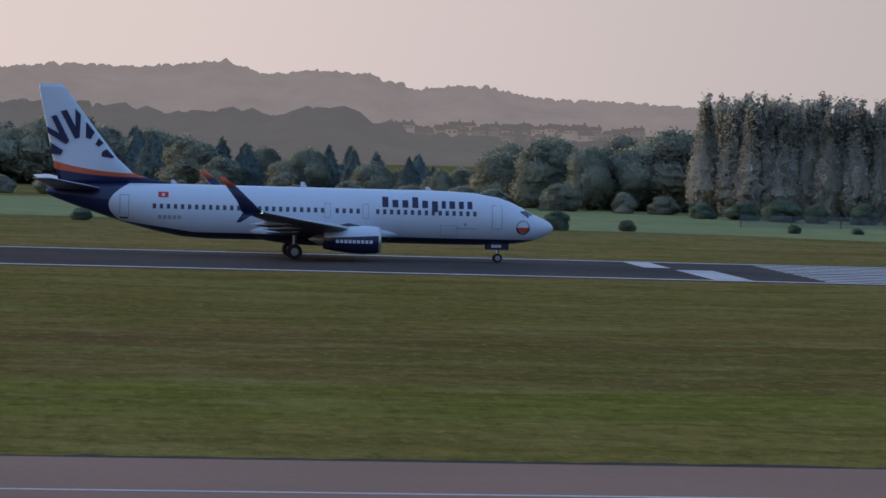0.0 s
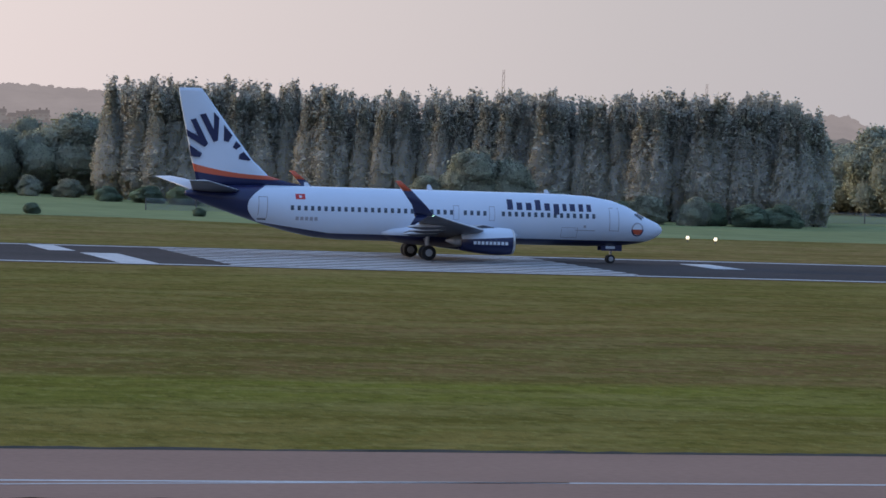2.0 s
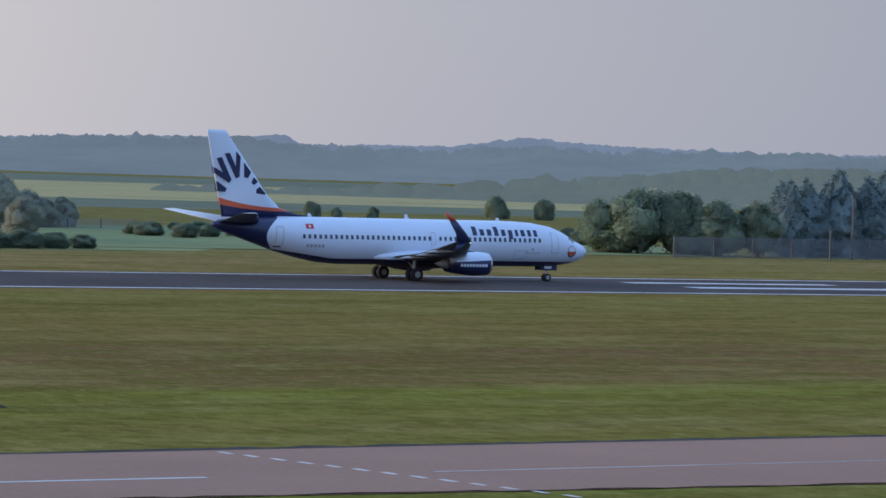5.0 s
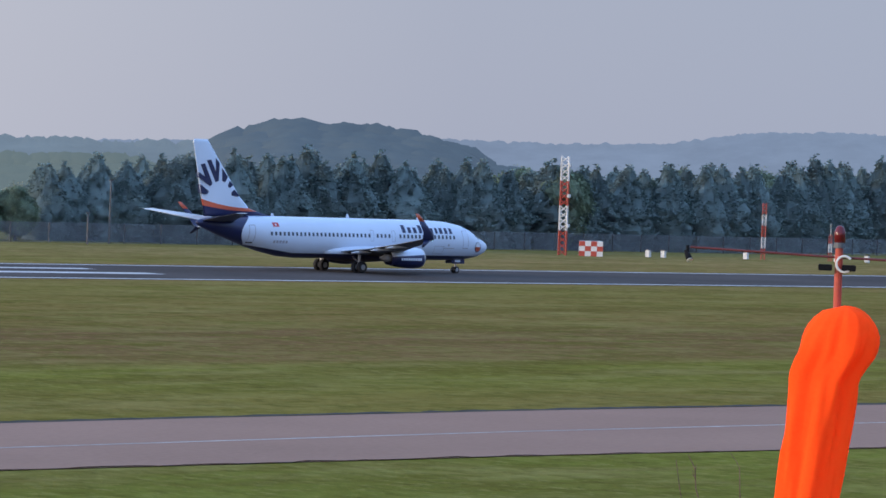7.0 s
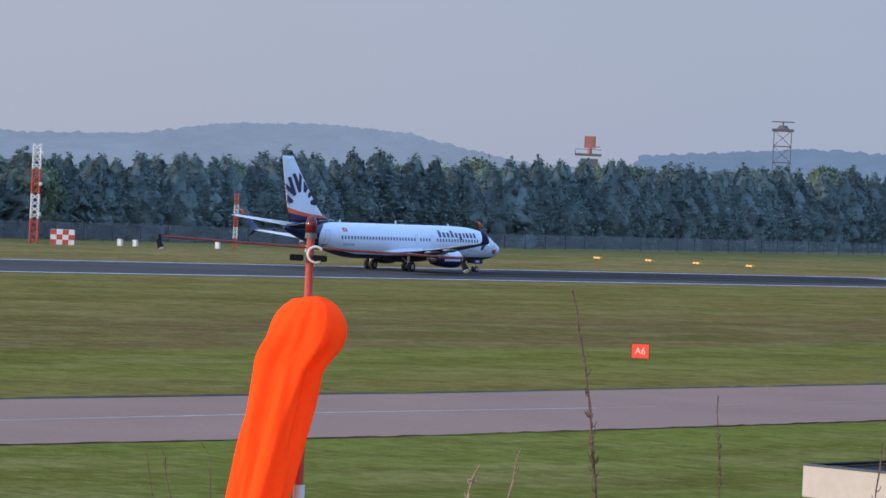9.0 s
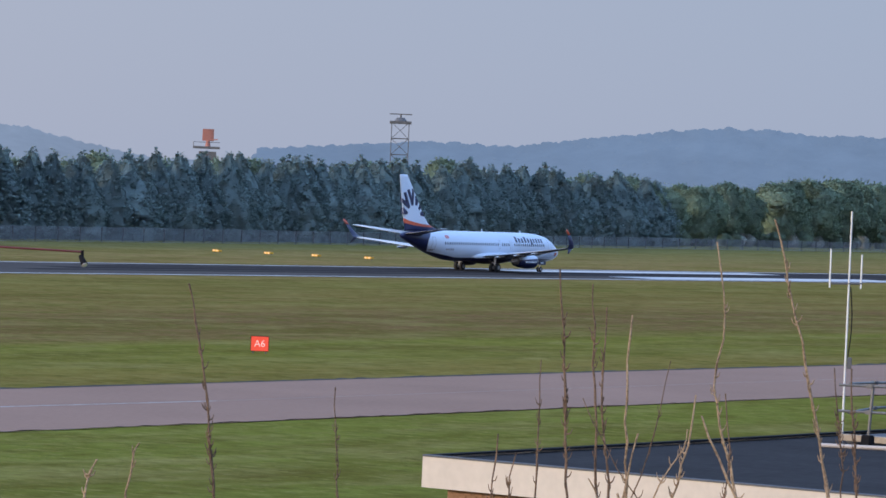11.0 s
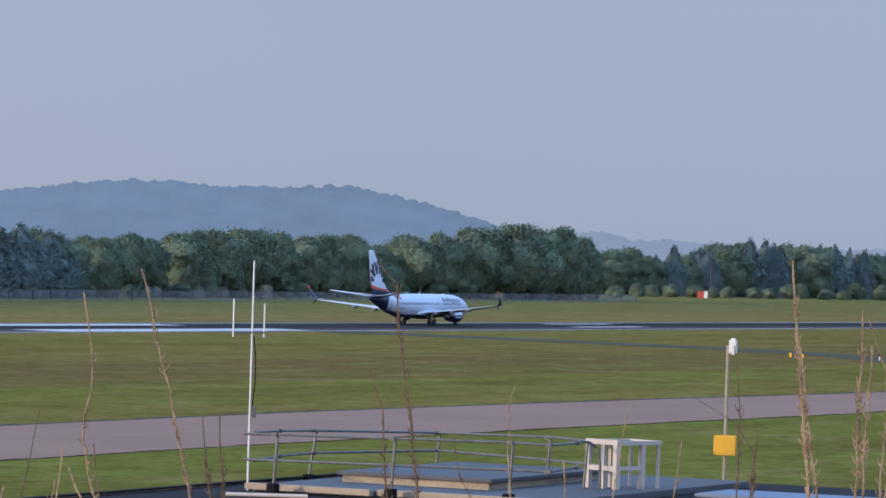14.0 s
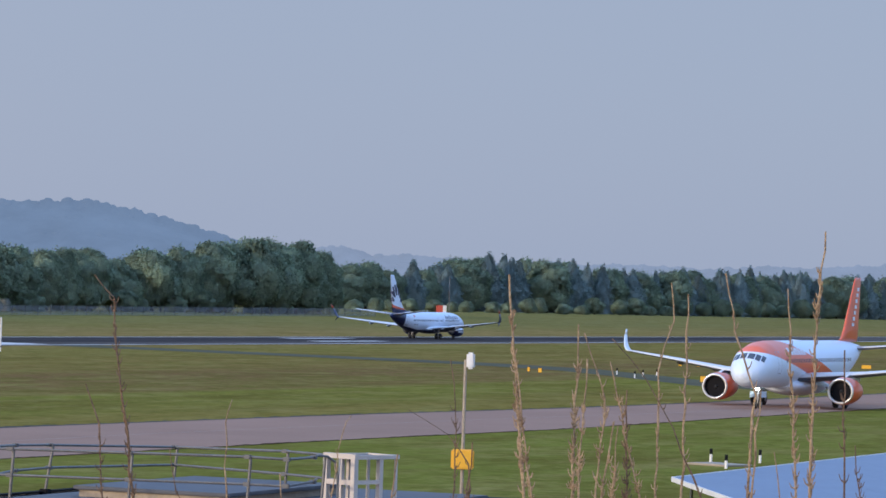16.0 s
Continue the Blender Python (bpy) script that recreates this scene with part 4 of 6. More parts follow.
H_ROOF = haze_mat("haze_lit_roof", (0.06, 0.05, 0.05), (0.27, 0.235, 0.235))


def house(x, y, w, d, h, turn, z):
    root = thing("house", "small rendered house with brown roof, glowing to stand for haze", "house", pose(x, y, z, 0, 0, turn), "village houses")
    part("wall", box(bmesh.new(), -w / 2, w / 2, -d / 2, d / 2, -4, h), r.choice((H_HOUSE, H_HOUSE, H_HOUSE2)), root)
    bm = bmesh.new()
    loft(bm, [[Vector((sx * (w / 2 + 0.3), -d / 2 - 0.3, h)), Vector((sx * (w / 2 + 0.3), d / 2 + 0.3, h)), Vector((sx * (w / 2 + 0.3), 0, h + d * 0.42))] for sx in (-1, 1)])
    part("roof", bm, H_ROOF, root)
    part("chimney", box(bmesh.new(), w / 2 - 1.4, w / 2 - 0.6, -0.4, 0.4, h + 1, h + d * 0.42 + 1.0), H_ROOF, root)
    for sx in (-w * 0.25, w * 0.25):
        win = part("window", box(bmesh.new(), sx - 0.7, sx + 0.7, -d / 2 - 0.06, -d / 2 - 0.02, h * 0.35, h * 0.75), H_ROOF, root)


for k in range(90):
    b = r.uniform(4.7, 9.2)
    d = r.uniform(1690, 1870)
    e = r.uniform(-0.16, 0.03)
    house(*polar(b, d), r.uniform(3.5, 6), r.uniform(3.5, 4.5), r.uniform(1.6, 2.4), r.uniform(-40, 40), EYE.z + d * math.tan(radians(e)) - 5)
radar = thing("radar_tower", "grey lattice radar tower above the tree tops", "tower", pose(738.0, 515.0, 0, 0, 0, -55))
for lvl in range(7):
    z0, z1 = lvl * 3.7, (lvl + 1) * 3.7
    bm = bmesh.new()
    for sx, sy in ((-1, -1), (1, -1), (1, 1), (-1, 1)):
        rod(bm, (sx * 2.0, sy * 2.0, z0), (sx * 2.0, sy * 2.0, z1), 0.10, n=5)
    for p, q in (((-1, -1), (1, -1)), ((1, -1), (1, 1)), ((1, 1), (-1, 1)), ((-1, 1), (-1, -1))):
        rod(bm, (p[0] * 2, p[1] * 2, z0), (q[0] * 2, q[1] * 2, z1), 0.06, n=4)
        rod(bm, (p[0] * 2, p[1] * 2, z1), (q[0] * 2, q[1] * 2, z1), 0.09, n=4)
    part("tower_stage", bm, M_STEEL, radar)
part("platform", box(bmesh.new(), -2.5, 2.5, -2.5, 2.5, 25.6, 26.2, 0.05), M_STEEL, radar)
part("drum", rod(bmesh.new(), (0, 0, 26.2), (0, 0, 27.0), 1.5, 0.9, 14), M_STEEL, radar)
part("antenna", box(bmesh.new(), -2.6, 2.6, -0.12, 0.12, 27.7, 27.95, 0.03), M_STEEL, radar)
part("shaft", rod(bmesh.new(), (0, 0, 27.0), (0, 0, 27.8), 0.2), M_STEEL, radar)
# red dulled in its base colour to stand for the haze before the dish
M_DISH = mat("haze_dulled_red_mesh", (0.42, 0.17, 0.13), 0.7, 0, 0.3, 1.0)
dish = thing("surveillance_radar", "red and grey radar dish on a low tower", "tower", pose(672.4, 520.0, 0, 0, 0, -52))
part("tower_body", box(bmesh.new(), -1.9, 1.9, -1.9, 1.9, 0, 16.9, 0.05), M_STEEL, dish)
part("platform", box(bmesh.new(), -3.2, 2.6, -2.4, 2.4, 17.5, 18.0, 0.05), M_STEEL, dish)
part("rail", rod(rod(bmesh.new(), (-3.1, -2.3, 18.9), (2.5, -2.3, 18.9), 0.06), (-3.1, -2.3, 18), (-3.1, -2.3, 18.9), 0.06), M_STEEL, dish)
part("pedestal", rod(bmesh.new(), (0, 0, 18), (0, 0, 19.3), 0.6, 0.4, 10), M_DISH, dish)
for i in range(8):
    a = -0.6 + 1.2 * i / 7
    part("reflector_panel", box(bmesh.new(), 1.9 * math.sin(a) - 0.17, 1.9 * math.sin(a) + 0.17, 1.2 - 1.2 * math.cos(a) - 0.06, 1.2 - 1.2 * math.cos(a) + 0.06, 19.2, 21.8), M_DISH, dish)
part("feed_arm", rod(bmesh.new(), (0, 0, 19.3), (2.1, -1.4, 19.6), 0.12), M_DISH, dish)
for b, d, h in ((15.42, 2400, 44), (18.4, 2600, 42)):
    x, y = polar(b, d)
    ms = thing("far_mast", "faint slender lattice mast in the haze", "mast", pose(x, y, 0))
    bm = bmesh.new()
    for sx in (-1, 1):
        rod(bm, (sx * 1.2, 0, 0), (sx * 0.5, 0, h), 0.25, 0.2, 4)
    for k in range(10):
        rod(bm, (-1, 0, h * k / 10), (1, 0, h * (k + 1) / 10), 0.15, n=4)
    # the mast glows in the western hills' haze colour
    part("frame", bm, H_WEST, ms)

# ---- windsock ----
ws = thing("windsock_mast", "red windsock mast with cross arm and lamps", "windsock", pose(37.31, 33.29, 0, 0, 0, -48))
part("pole", rod(bmesh.new(), (0, 0, 0), (0, 0, 6.6), 0.085, 0.075, 12), M_PAINTW, ws)
part("upper_pole", rod(bmesh.new(), (0, 0, 6.6), (0, 0, 9.78), 0.055, 0.05, 12), M_MASTRED, ws, "red painted upper pole")
bm = bmesh.new()
rod(bm, (-1.9, 0.05, 9.70), (0, 0.05, 9.64), 0.015, n=8)
rod(bm, (0, 0.05, 9.64), (2.0, 0.05, 9.60), 0.017, 0.013, 8)
part("cross_arm", bm, mat("dark_red_paint", (0.16, 0.030, 0.028), 0.6, 0, 0.3, 2.0), ws)
for sx, z in ((-1.93, 9.62), (1.98, 9.52)):
    lamp = part("arm_lamp", rod(rod(bmesh.new(), (sx, 0.05, z + 0.1), (sx, 0.05, z - 0.03), 0.02), (sx - 0.02, 0.05, z + 0.03), (sx + 0.03, -0.02, z - 0.08), 0.028, 0.045, 10), M_DARK, ws)
    part("lens", rod(bmesh.new(), (sx + 0.03, -0.02, z - 0.08), (sx + 0.033, -0.025, z - 0.087), 0.04, 0.04, 12), M_PAINTW, lamp)
for sx in (-0.17, 0.13):
    part("junction_box", box(bmesh.new(), sx - 0.09, sx + 0.09, -0.12, 0.02, 9.47, 9.55, 0.01), M_DARK, ws)
bm = bmesh.new()
loop = []
for k in range(19):
    a = radians(40 + k * 17)
    c = Vector((0.07 + 0.10 * math.cos(a), -0.1, 9.56 + 0.10 * math.sin(a)))
    o = Vector((math.cos(a), 0, math.sin(a)))
    loop.append([c + 0.016 * (o * math.cos(q) + Vector((0, 1, 0)) * math.sin(q)) for q in [math.pi * j / 3 for j in range(6)]])
loft(bm, loop)
part("cable_loop", bm, M_PAINTW, ws)
part("beacon_base", rod(bmesh.new(), (0, 0, 9.76), (0, 0, 9.83), 0.08, 0.07, 14), M_STEEL, ws)
bm = bmesh.new()
loft(bm, [[Vector((rr * math.cos(a), rr * math.sin(a), z)) for a in [2 * math.pi * k / 14 for k in range(14)]] for z, rr in ((9.83, 0.07), (9.95, 0.075), (10.02, 0.055), (10.05, 0.02))])
part("beacon_lens", bm, M_REDLENS, ws, smooth=True)
# the limp sock: a hoop end that falls into a folded hanging tube
sock = thing("windsock", "limp bright orange cloth windsock hanging down", "windsock")
SOCK_AT = pose(37.25, 33.12, 9.04, 0, 0, -48)
bm = bmesh.new()
rings = []
for i in range(34):
    u = i / 33
    z = -2.95 * u
    if u < 0.32:
        q = u / 0.32
        wd = 0.47 * math.sqrt(max(0.0, 1 - (1 - min(1, q * 2.0)) ** 2)) if q < 0.5 else 0.47 - 0.05 * (q - 0.5)
        cx = 0.02 - 0.06 * q
        if q > 0.62:
            wd -= 0.09 * (q - 0.62)
            cx -= 0.33 * (q - 0.62)
    else:
        q = (u - 0.32) / 0.68
        wd = 0.41 - 0.05 * q
        cx = -0.165 - 0.10 * q
    ring = []
    for k in range(72):
        a = 2 * math.pi * k / 72
        fold = 1 + 0.13 * math.sin(5 * a + 2.6 * u + 1.0) * min(1, u * 4) + 0.06 * math.sin(9 * a - 4 * u) * min(1, u * 3) + 0.03 * math.sin(17 * a + 9 * u)
        fold += min(1, u * 5) * (0.075 * (0.5 - abs(math.sin(3.5 * a + 2.2 * u + 0.6))) + 0.05 * (0.5 - abs(math.sin(6.5 * a - 5.0 * u))))
        fold += 0.16 * max(0.0, -math.cos(a)) * math.exp(-((u - 0.26) / 0.10) ** 2)
        ring.append(Vector((cx + wd * fold * math.cos(a), wd * 0.62 * fold * math.sin(a) - 0.05, z)))
    rings.append(ring)
loft(bm, rings)
part("cloth", bm, M_ORANGE, sock, smooth=True)
bm = bmesh.new()
bmesh.ops.create_uvsphere(bm, u_segments=28, v_segments=18, radius=0.445, matrix=Matrix.Translation((0.07, 0.12, -0.46)) @ Matrix.Diagonal((0.92, 0.55, 1.02, 1)))
part("hoop_end", bm, M_ORANGE, sock, smooth=True)

# ---- flat-roofed building in the foreground ----
bl = thing("flat_roof_building", "low brick building with cream fascia and felt roof", "building", kind="structure")
X0, X1, Y0, Y1, ZR = 54.3, 79.0, 12.0, 37.1, 6.1
part("brick_wall", box(bmesh.new(), X0 + 0.3, X1 - 0.3, Y0 + 0.3, Y1 - 0.3, 0, ZR - 0.52), M_BRICK, bl)
part("roof_felt", box(bmesh.new(), X0 + 0.06, X1, Y0 + 0.06, Y1 - 0.06, ZR - 0.3, ZR - 0.04), M_FELT, bl)
bm = bmesh.new()
box(bm, X0, X1, Y1 - 0.05, Y1, ZR - 0.52, ZR)
part("fascia", bm, M_FASCIA, bl)
part("fascia", box(bmesh.new(), X0 - 0.05, X0, Y0, Y1, ZR - 0.52, ZR), M_FASCIA, bl)
part("roof_trim", box(bmesh.new(), X0 - 0.06, X0 + 0.1, Y0, Y1, ZR, ZR + 0.03), M_DECK, bl)
part("roof_trim", box(bmesh.new(), X0 + 0.1, X1, Y1 - 0.16, Y1 + 0.01, ZR, ZR + 0.03), M_DARK, bl)
brick = mesh_of("brick", box(bmesh.new(), -0.012, 0.0, -0.105, 0.105, -0.032, 0.032), M_BRICK)
for j in range(9):
    for k in range(24):
        part("brick", brick, None, bl, at=pose(X0 + 0.298, Y1 - 0.45 - 0.225 * k - 0.11 * (j % 2), ZR - 0.58 - 0.075 * j))
# raised deck and its edging on the roof
dk = thing("roof_deck", "grey sheet deck with cream timber edging on the roof", "deck", pose(66.6, 37.0, ZR, 0, 0, 0))
part("deck_sheet", box(bmesh.new(), 0.2, 10.5, -7.6, -1.2, -0.04, 0.10, 0.02), M_DECK, dk)
part("edging", box(bmesh.new(), -0.1, 0.1, -3.9, -1.2, 0.02, 0.14, 0.01), M_TIMBER, dk)
part("edging", box(bmesh.new(), 0.1, 0.3, -7.6, -3.95, 0.02, 0.14, 0.01), M_TIMBER, dk)
part("hatch", box(bmesh.new(), 2.4, 8.0, -5.3, -1.9, 0.24, 0.32, 0.02), M_DECK, dk)
part("hatch_kerb", box(bmesh.new(), 2.5, 7.9, -5.2, -2.0, 0.1, 0.24), M_TIMBER, dk)
pp = thing("roof_pipe", "white plastic pipe lying on the roof felt", "pipe")
part("pipe_body", rod(bmesh.new(), (65.0, 35.4, ZR + 0.0), (65.7, 34.0, ZR + 0.0), 0.04, n=10), M_FASCIA, pp)
rl = thing("roof_railing", "free-standing galvanised tube railing on the roof", "railing")
M_TUBE = mat("weathered_galvanised_tube", (0.17, 0.165, 0.16), 0.5, 0.2, 0.45, 3.0)
POSTS = [(65.89, 34.85, 1.13), (66.28, 32.54, 1.15), (66.83, 30.34, 1.16), (71.40, 36.95, 0.95), (76.75, 36.6, 0.80), (73.59, 32.57, 0.98), (71.33, 30.76, 1.02)]
for x, y, hh in POSTS:
    lean = 0.06 if y < 36.9 else 0.14
    part("post", rod(bmesh.new(), (x, y, ZR), (x + lean * 0.3, y - lean, ZR + hh + 0.03), 0.03, n=10), M_TUBE, rl)
    part("base_weight", box(bmesh.new(), x - 0.1, x + 0.1, y - 0.1, y + 0.1, ZR - 0.04, ZR + (0.2 if hh > 1.1 else 0.07), 0.02), M_DARK, rl)
FRONT = [(65.78, 35.45, 1.12), (65.89, 34.85, 1.13), (66.28, 32.54, 1.15), (66.83, 30.34, 1.16), (67.02, 29.62, 1.14), (69.6, 30.2, 1.08), (71.0, 30.72, 1.05)]
BACK = [(65.92, 35.3, 1.15), (69.0, 36.4, 1.05), (71.44, 36.9, 0.97), (76.75, 36.6, 0.80), (73.59, 32.57, 0.98), (72.2, 30.6, 1.0)]
for run, steps in ((FRONT, (1.0, 0.56)), (BACK, (1.0, 0.52))):
    for f in steps:
        bm = bmesh.new()
        for p, q in zip(run, run[1:]):
            rod(bm, (p[0], p[1], ZR + p[2] * f), (q[0], q[1], ZR + q[2] * f), 0.026, n=8)
        part("rail", bm, M_TUBE, rl)
        for x, y, hh in run[1:-1]:
            part("clamp", box(bmesh.new(), x - 0.045, x + 0.045, y - 0.07, y + 0.07, ZR + hh * f - 0.04, ZR + hh * f + 0.04, 0.012), M_STEEL, rl)
# the bent end of the railing, down to the roof
bm = bmesh.new()
bend = [(71.0, 30.72, 1.05), (71.22, 30.60, 1.03), (71.38, 30.50, 0.92), (71.44, 30.46, 0.6), (71.45, 30.45, 0.0)]
for p, q in zip(bend, bend[1:]):
    rod(bm, (p[0], p[1], ZR + p[2]), (q[0], q[1], ZR + q[2]), 0.026, n=8)
part("end_bend", bm, M_TUBE, rl)
fr = thing("roof_access_frame", "white painted box-section access frame on the roof", "frame", pose(71.9, 30.9, ZR - 0.04, 0, 0, -22))
for x, y, w in ((0, 0, 0.055), (0, -0.42, 0.045), (0, -0.78, 0.055), (0.52, -0.1, 0.04), (0.72, -0.78, 0.05), (1.18, 0, 0.025), (1.18, -0.78, 0.025)):
    part("upright", box(bmesh.new(), x - w, x + w, y - w, y + w, 0, 1.02), M_FASCIA, fr)
for a in ((-0.05, 0.05, -0.84, 0.06, 1.02, 1.12), (1.14, 1.22, -0.84, 0.06, 1.02, 1.10), (0.05, 1.14, -0.02, 0.06, 1.02, 1.10), (0.05, 1.14, -0.84, -0.76, 1.02, 1.10), (-0.05, 0.05, -0.73, -0.05, 0.50, 0.60), (0.05, 0.68, -0.82, -0.75, 0.52, 0.60)):
    part("cross_piece", box(bmesh.new(), *a), M_FASCIA, fr)
part("grating", box(bmesh.new(), 0.05, 1.14, -0.76, -0.02, 1.04, 1.07), M_STEEL, fr)
# dipole mast
am = thing("antenna_mast", "white pole with two upright dipole antennas on the roof edge", "antenna", pose(67.0, 36.0, ZR, 0, 0, -61))
part("pole", rod(bmesh.new(), (0, 0, -0.04), (0, 0, 4.43), 0.021, 0.016, 10), M_PAINTW, am)
part("arm", rod(bmesh.new(), (-0.34, 0, 3.02), (0.26, 0, 3.04), 0.02, n=8), M_STEEL, am)
for sx, a, b in ((-0.37, 2.94, 3.68), (0.23, 2.94, 3.6)):
    part("dipole", rod(bmesh.new(), (sx, 0, a), (sx, 0, b), 0.016, n=8), M_PAINTW, am)
part("junction_box", box(bmesh.new(), 0.03, 0.12, -0.05, 0.05, 1.38, 1.6, 0.01), M_STEEL, am)
bm = bmesh.new()
for k in range(8):
    rod(bm, (0.04 + 0.05 * math.sin(k * 0.4), 0.02, 1.6 + 0.17 * k), (0.04 + 0.05 * math.sin((k + 1) * 0.4), 0.02, 1.6 + 0.17 * (k + 1)), 0.012, n=5)
part("cable", bm, M_DARK, am)
# sensor post and yellow box
sp = thing("sensor_post", "wooden post with a white sensor box and yellow case", "post", pose(79.2, 30.84, 0, 0, 0, -69))
part("shaft", rod(bmesh.new(), (0, 0, 0), (0, 0, 9.0), 0.045, 0.035, 10), M_TIMBER, sp)
part("sensor_box", box(bmesh.new(), 0.02, 0.20, -0.09, 0.09, 8.80, 9.16, 0.04), M_PAINTW, sp)
part("yellow_case", box(bmesh.new(), -0.25, 0.25, -0.14, 0.04, 6.62, 7.05, 0.03), M_YELLOW, sp)
# pale blue sheet roof
sr = thing("sheet_roof_shed", "open shed with a pale blue grey sheet roof on posts", "shed")
def canopy_slab(u0, u1, v0, v1, z0, z1):
    """A piece of the open shed's roof, u along its far eave, v towards the viewer."""
    bm = box(bmesh.new(), u0, u1, v0, v1, z0, z1)
    for v in bm.verts:
        u, w = v.co.x, v.co.y
        v.co.x, v.co.y = 113.0 + u - 0.894 * w, 37.2 + 0.012 * u - 0.447 * w
    return bm


for k in range(9):
    part("roof_sheet", canopy_slab(0.12 + k * 4.0, 4.1 + k * 4.0, 0.12, 24, 4.94, 5.0), M_BLUEROOF, sr)
part("edge_trim", canopy_slab(0, 36.2, 0, 0.12, 4.88, 5.02), M_PAINTW, sr)
part("edge_trim", canopy_slab(0, 0.12, 0.12, 24, 4.88, 5.02), M_PAINTW, sr)
for u in (1.2, 12, 24, 35):
    for w in (1.5, 9, 16.5, 23):
        part("post", canopy_slab(u, u + 0.2, w, w + 0.25, 0, 4.94), M_STEEL, sr)
for u in (1.2, 12, 24, 35):
    part("roof_beam", canopy_slab(u, u + 0.15, 0.3, 23.8, 4.74, 4.94), M_FASCIA, sr)
sk = thing("sheet_roof_shed", "pale blue grey sheet roof beside the felt roof", "shed")
part("roof_sheet", box(bmesh.new(), 72.6, 74.6, 22.0, 28.9, ZR - 0.02, ZR + 0.06, 0.02), M_BLUEROOF, sk)


# ---- dry stems before the viewer ----
stem_seed = 100
NEAR = 4.1      # how far off most of the stems stand; their marks are heights at 14 m


def stem(dist, r0, m, twigs, *marks):
    """A dry upright stem through a few (bearing, height) marks, bent and knotty, rooted in the bank."""
    global stem_seed
    stem_seed += 1
    rg = random.Random(stem_seed)
    k = NEAR / 14.0
    r0 *= 1.25 * k
    twigs = int(twigs * 2.6)
    P = [Vector((*polar(b, dist * k), EYE.z + (z - EYE.z) * k)) for b, z in marks]
    foot = P[0].copy()
    foot.z = rise(math.hypot(foot.x, foot.y)) - 0.1
    foot += Vector((rg.uniform(-0.05, 0.05), rg.uniform(-0.05, 0.05), 0))
    P = [foot] + P
    line, base = [], 0
    for a, b in zip(P, P[1:]):
        base = base or len(line)
        q = max(2, int((b - a).length / 0.02))
        for i in range(q):
            line.append(a.lerp(b, i / q) + Vector((rg.uniform(-1, 1), rg.uniform(-1, 1), 0)) * 0.0016)
    line.append(P[-1])
    root = thing("dry_stem", "tall bare dry plant stem with short twigs" if m is M_STEM else "thin dark bare plant stem with side twigs", "stem", group="dry stems before the viewer")
    bm = bmesh.new()
    n, sides = len(line), 6
    rings_ = []
    for i, p in enumerate(line):
        rr = r0 * (1 - 0.78 * (i / n) ** 2) * rg.uniform(0.85, 1.15) * (1.25 if rg.random() < 0.12 else 1)
        rings_.append([p + Vector((rr * math.cos(2 * math.pi * k / sides), rr * math.sin(2 * math.pi * k / sides), 0)) for k in range(sides)])
    loft(bm, rings_)
    part("stalk", bm, m, root)
    side = Vector((P[-1] - EYE)).cross(Vector((0, 0, 1))).normalized()
    for _ in range(twigs):
        i = rg.randrange(base, max(base + 1, int(n * 0.97)))
        d = side * rg.choice((-1, 1)) * rg.uniform(0.4, 1) + Vector((rg.uniform(-.3, .3), rg.uniform(-.3, .3), rg.uniform(0.1, 1.0)))
        d = d.normalized() * rg.uniform(0.010, 0.036) * k * (1.25 - 0.85 * i / n)
        at = line[i].lerp(line[i + 1], rg.random())
        bm = bmesh.new()
        rod(bm, at, at + d, r0 * 0.35, r0 * 0.2, 4)
        rod(bm, at + d, at + d * 1.5 + Vector((0, 0, 0.015 * k)), r0 * 0.2, r0 * 0.12, 4)
        part("twig", bm, m, root)


stem(14, 0.009, M_STEM2, 14, (52.64, 9.43), (52.39, 9.94), (52.13, 10.21))
stem(14, 0.006, M_STEM2, 6, (54.43, 9.45), (54.34, 9.86))
stem(13, 0.01, M_STEM, 2, (50.73, 9.5), (50.81, 9.6), (50.90, 9.64))
stem(14.5, 0.007, M_STEM2, 5, (57.34, 9.44), (57.34, 9.97))
stem(14, 0.009, M_STEM2, 16, (57.80, 9.49), (57.69, 9.99), (57.56, 10.32))
stem(14, 0.009, M_STEM2, 5, (58.25, 9.49), (58.12, 9.98), (58.05, 10.27))
stem(14, 0.009, M_STEM2, 8, (58.42, 9.49), (58.24, 9.88), (58.27, 10.19))
stem(13.5, 0.01, M_STEM, 0, (58.67, 9.53), (58.60, 10.02), (58.65, 10.18))
stem(14, 0.009, M_STEM, 8, (60.28, 9.52), (59.89, 9.92), (60.03, 10.18), (59.84, 10.44))
stem(14, 0.01, M_STEM, 10, (61.63, 9.53), (61.21, 10.03), (60.67, 10.53))
stem(13, 0.007, M_STEM2, 2, (56.68, 9.55), (56.76, 9.78))
stem(13, 0.007, M_STEM2, 3, (56.93, 9.56), (57.04, 9.72))
stem(14.2, 0.006, M_STEM2, 3, (58.72, 9.48), (59.01, 9.67), (59.24, 10.0))
stem(14, 0.009, M_STEM2, 10, (62.04, 9.54), (61.88, 10.01))
stem(13.6, 0.006, M_STEM2, 2, (58.87, 9.53), (58.52, 9.64), (57.98, 9.88))
stem(13.6, 0.009, M_STEM, 4, (59.33, 9.53), (59.54, 9.73), (59.63, 9.91))
stem(13.2, 0.012, M_STEM, 0, (60.28, 9.58), (59.73, 9.86))
stem(13.2, 0.01, M_STEM, 2, (58.63, 9.56), (58.81, 9.79))
stem(13.8, 0.007, M_STEM2, 3, (60.11, 9.53), (60.18, 9.71), (60.06, 9.91))
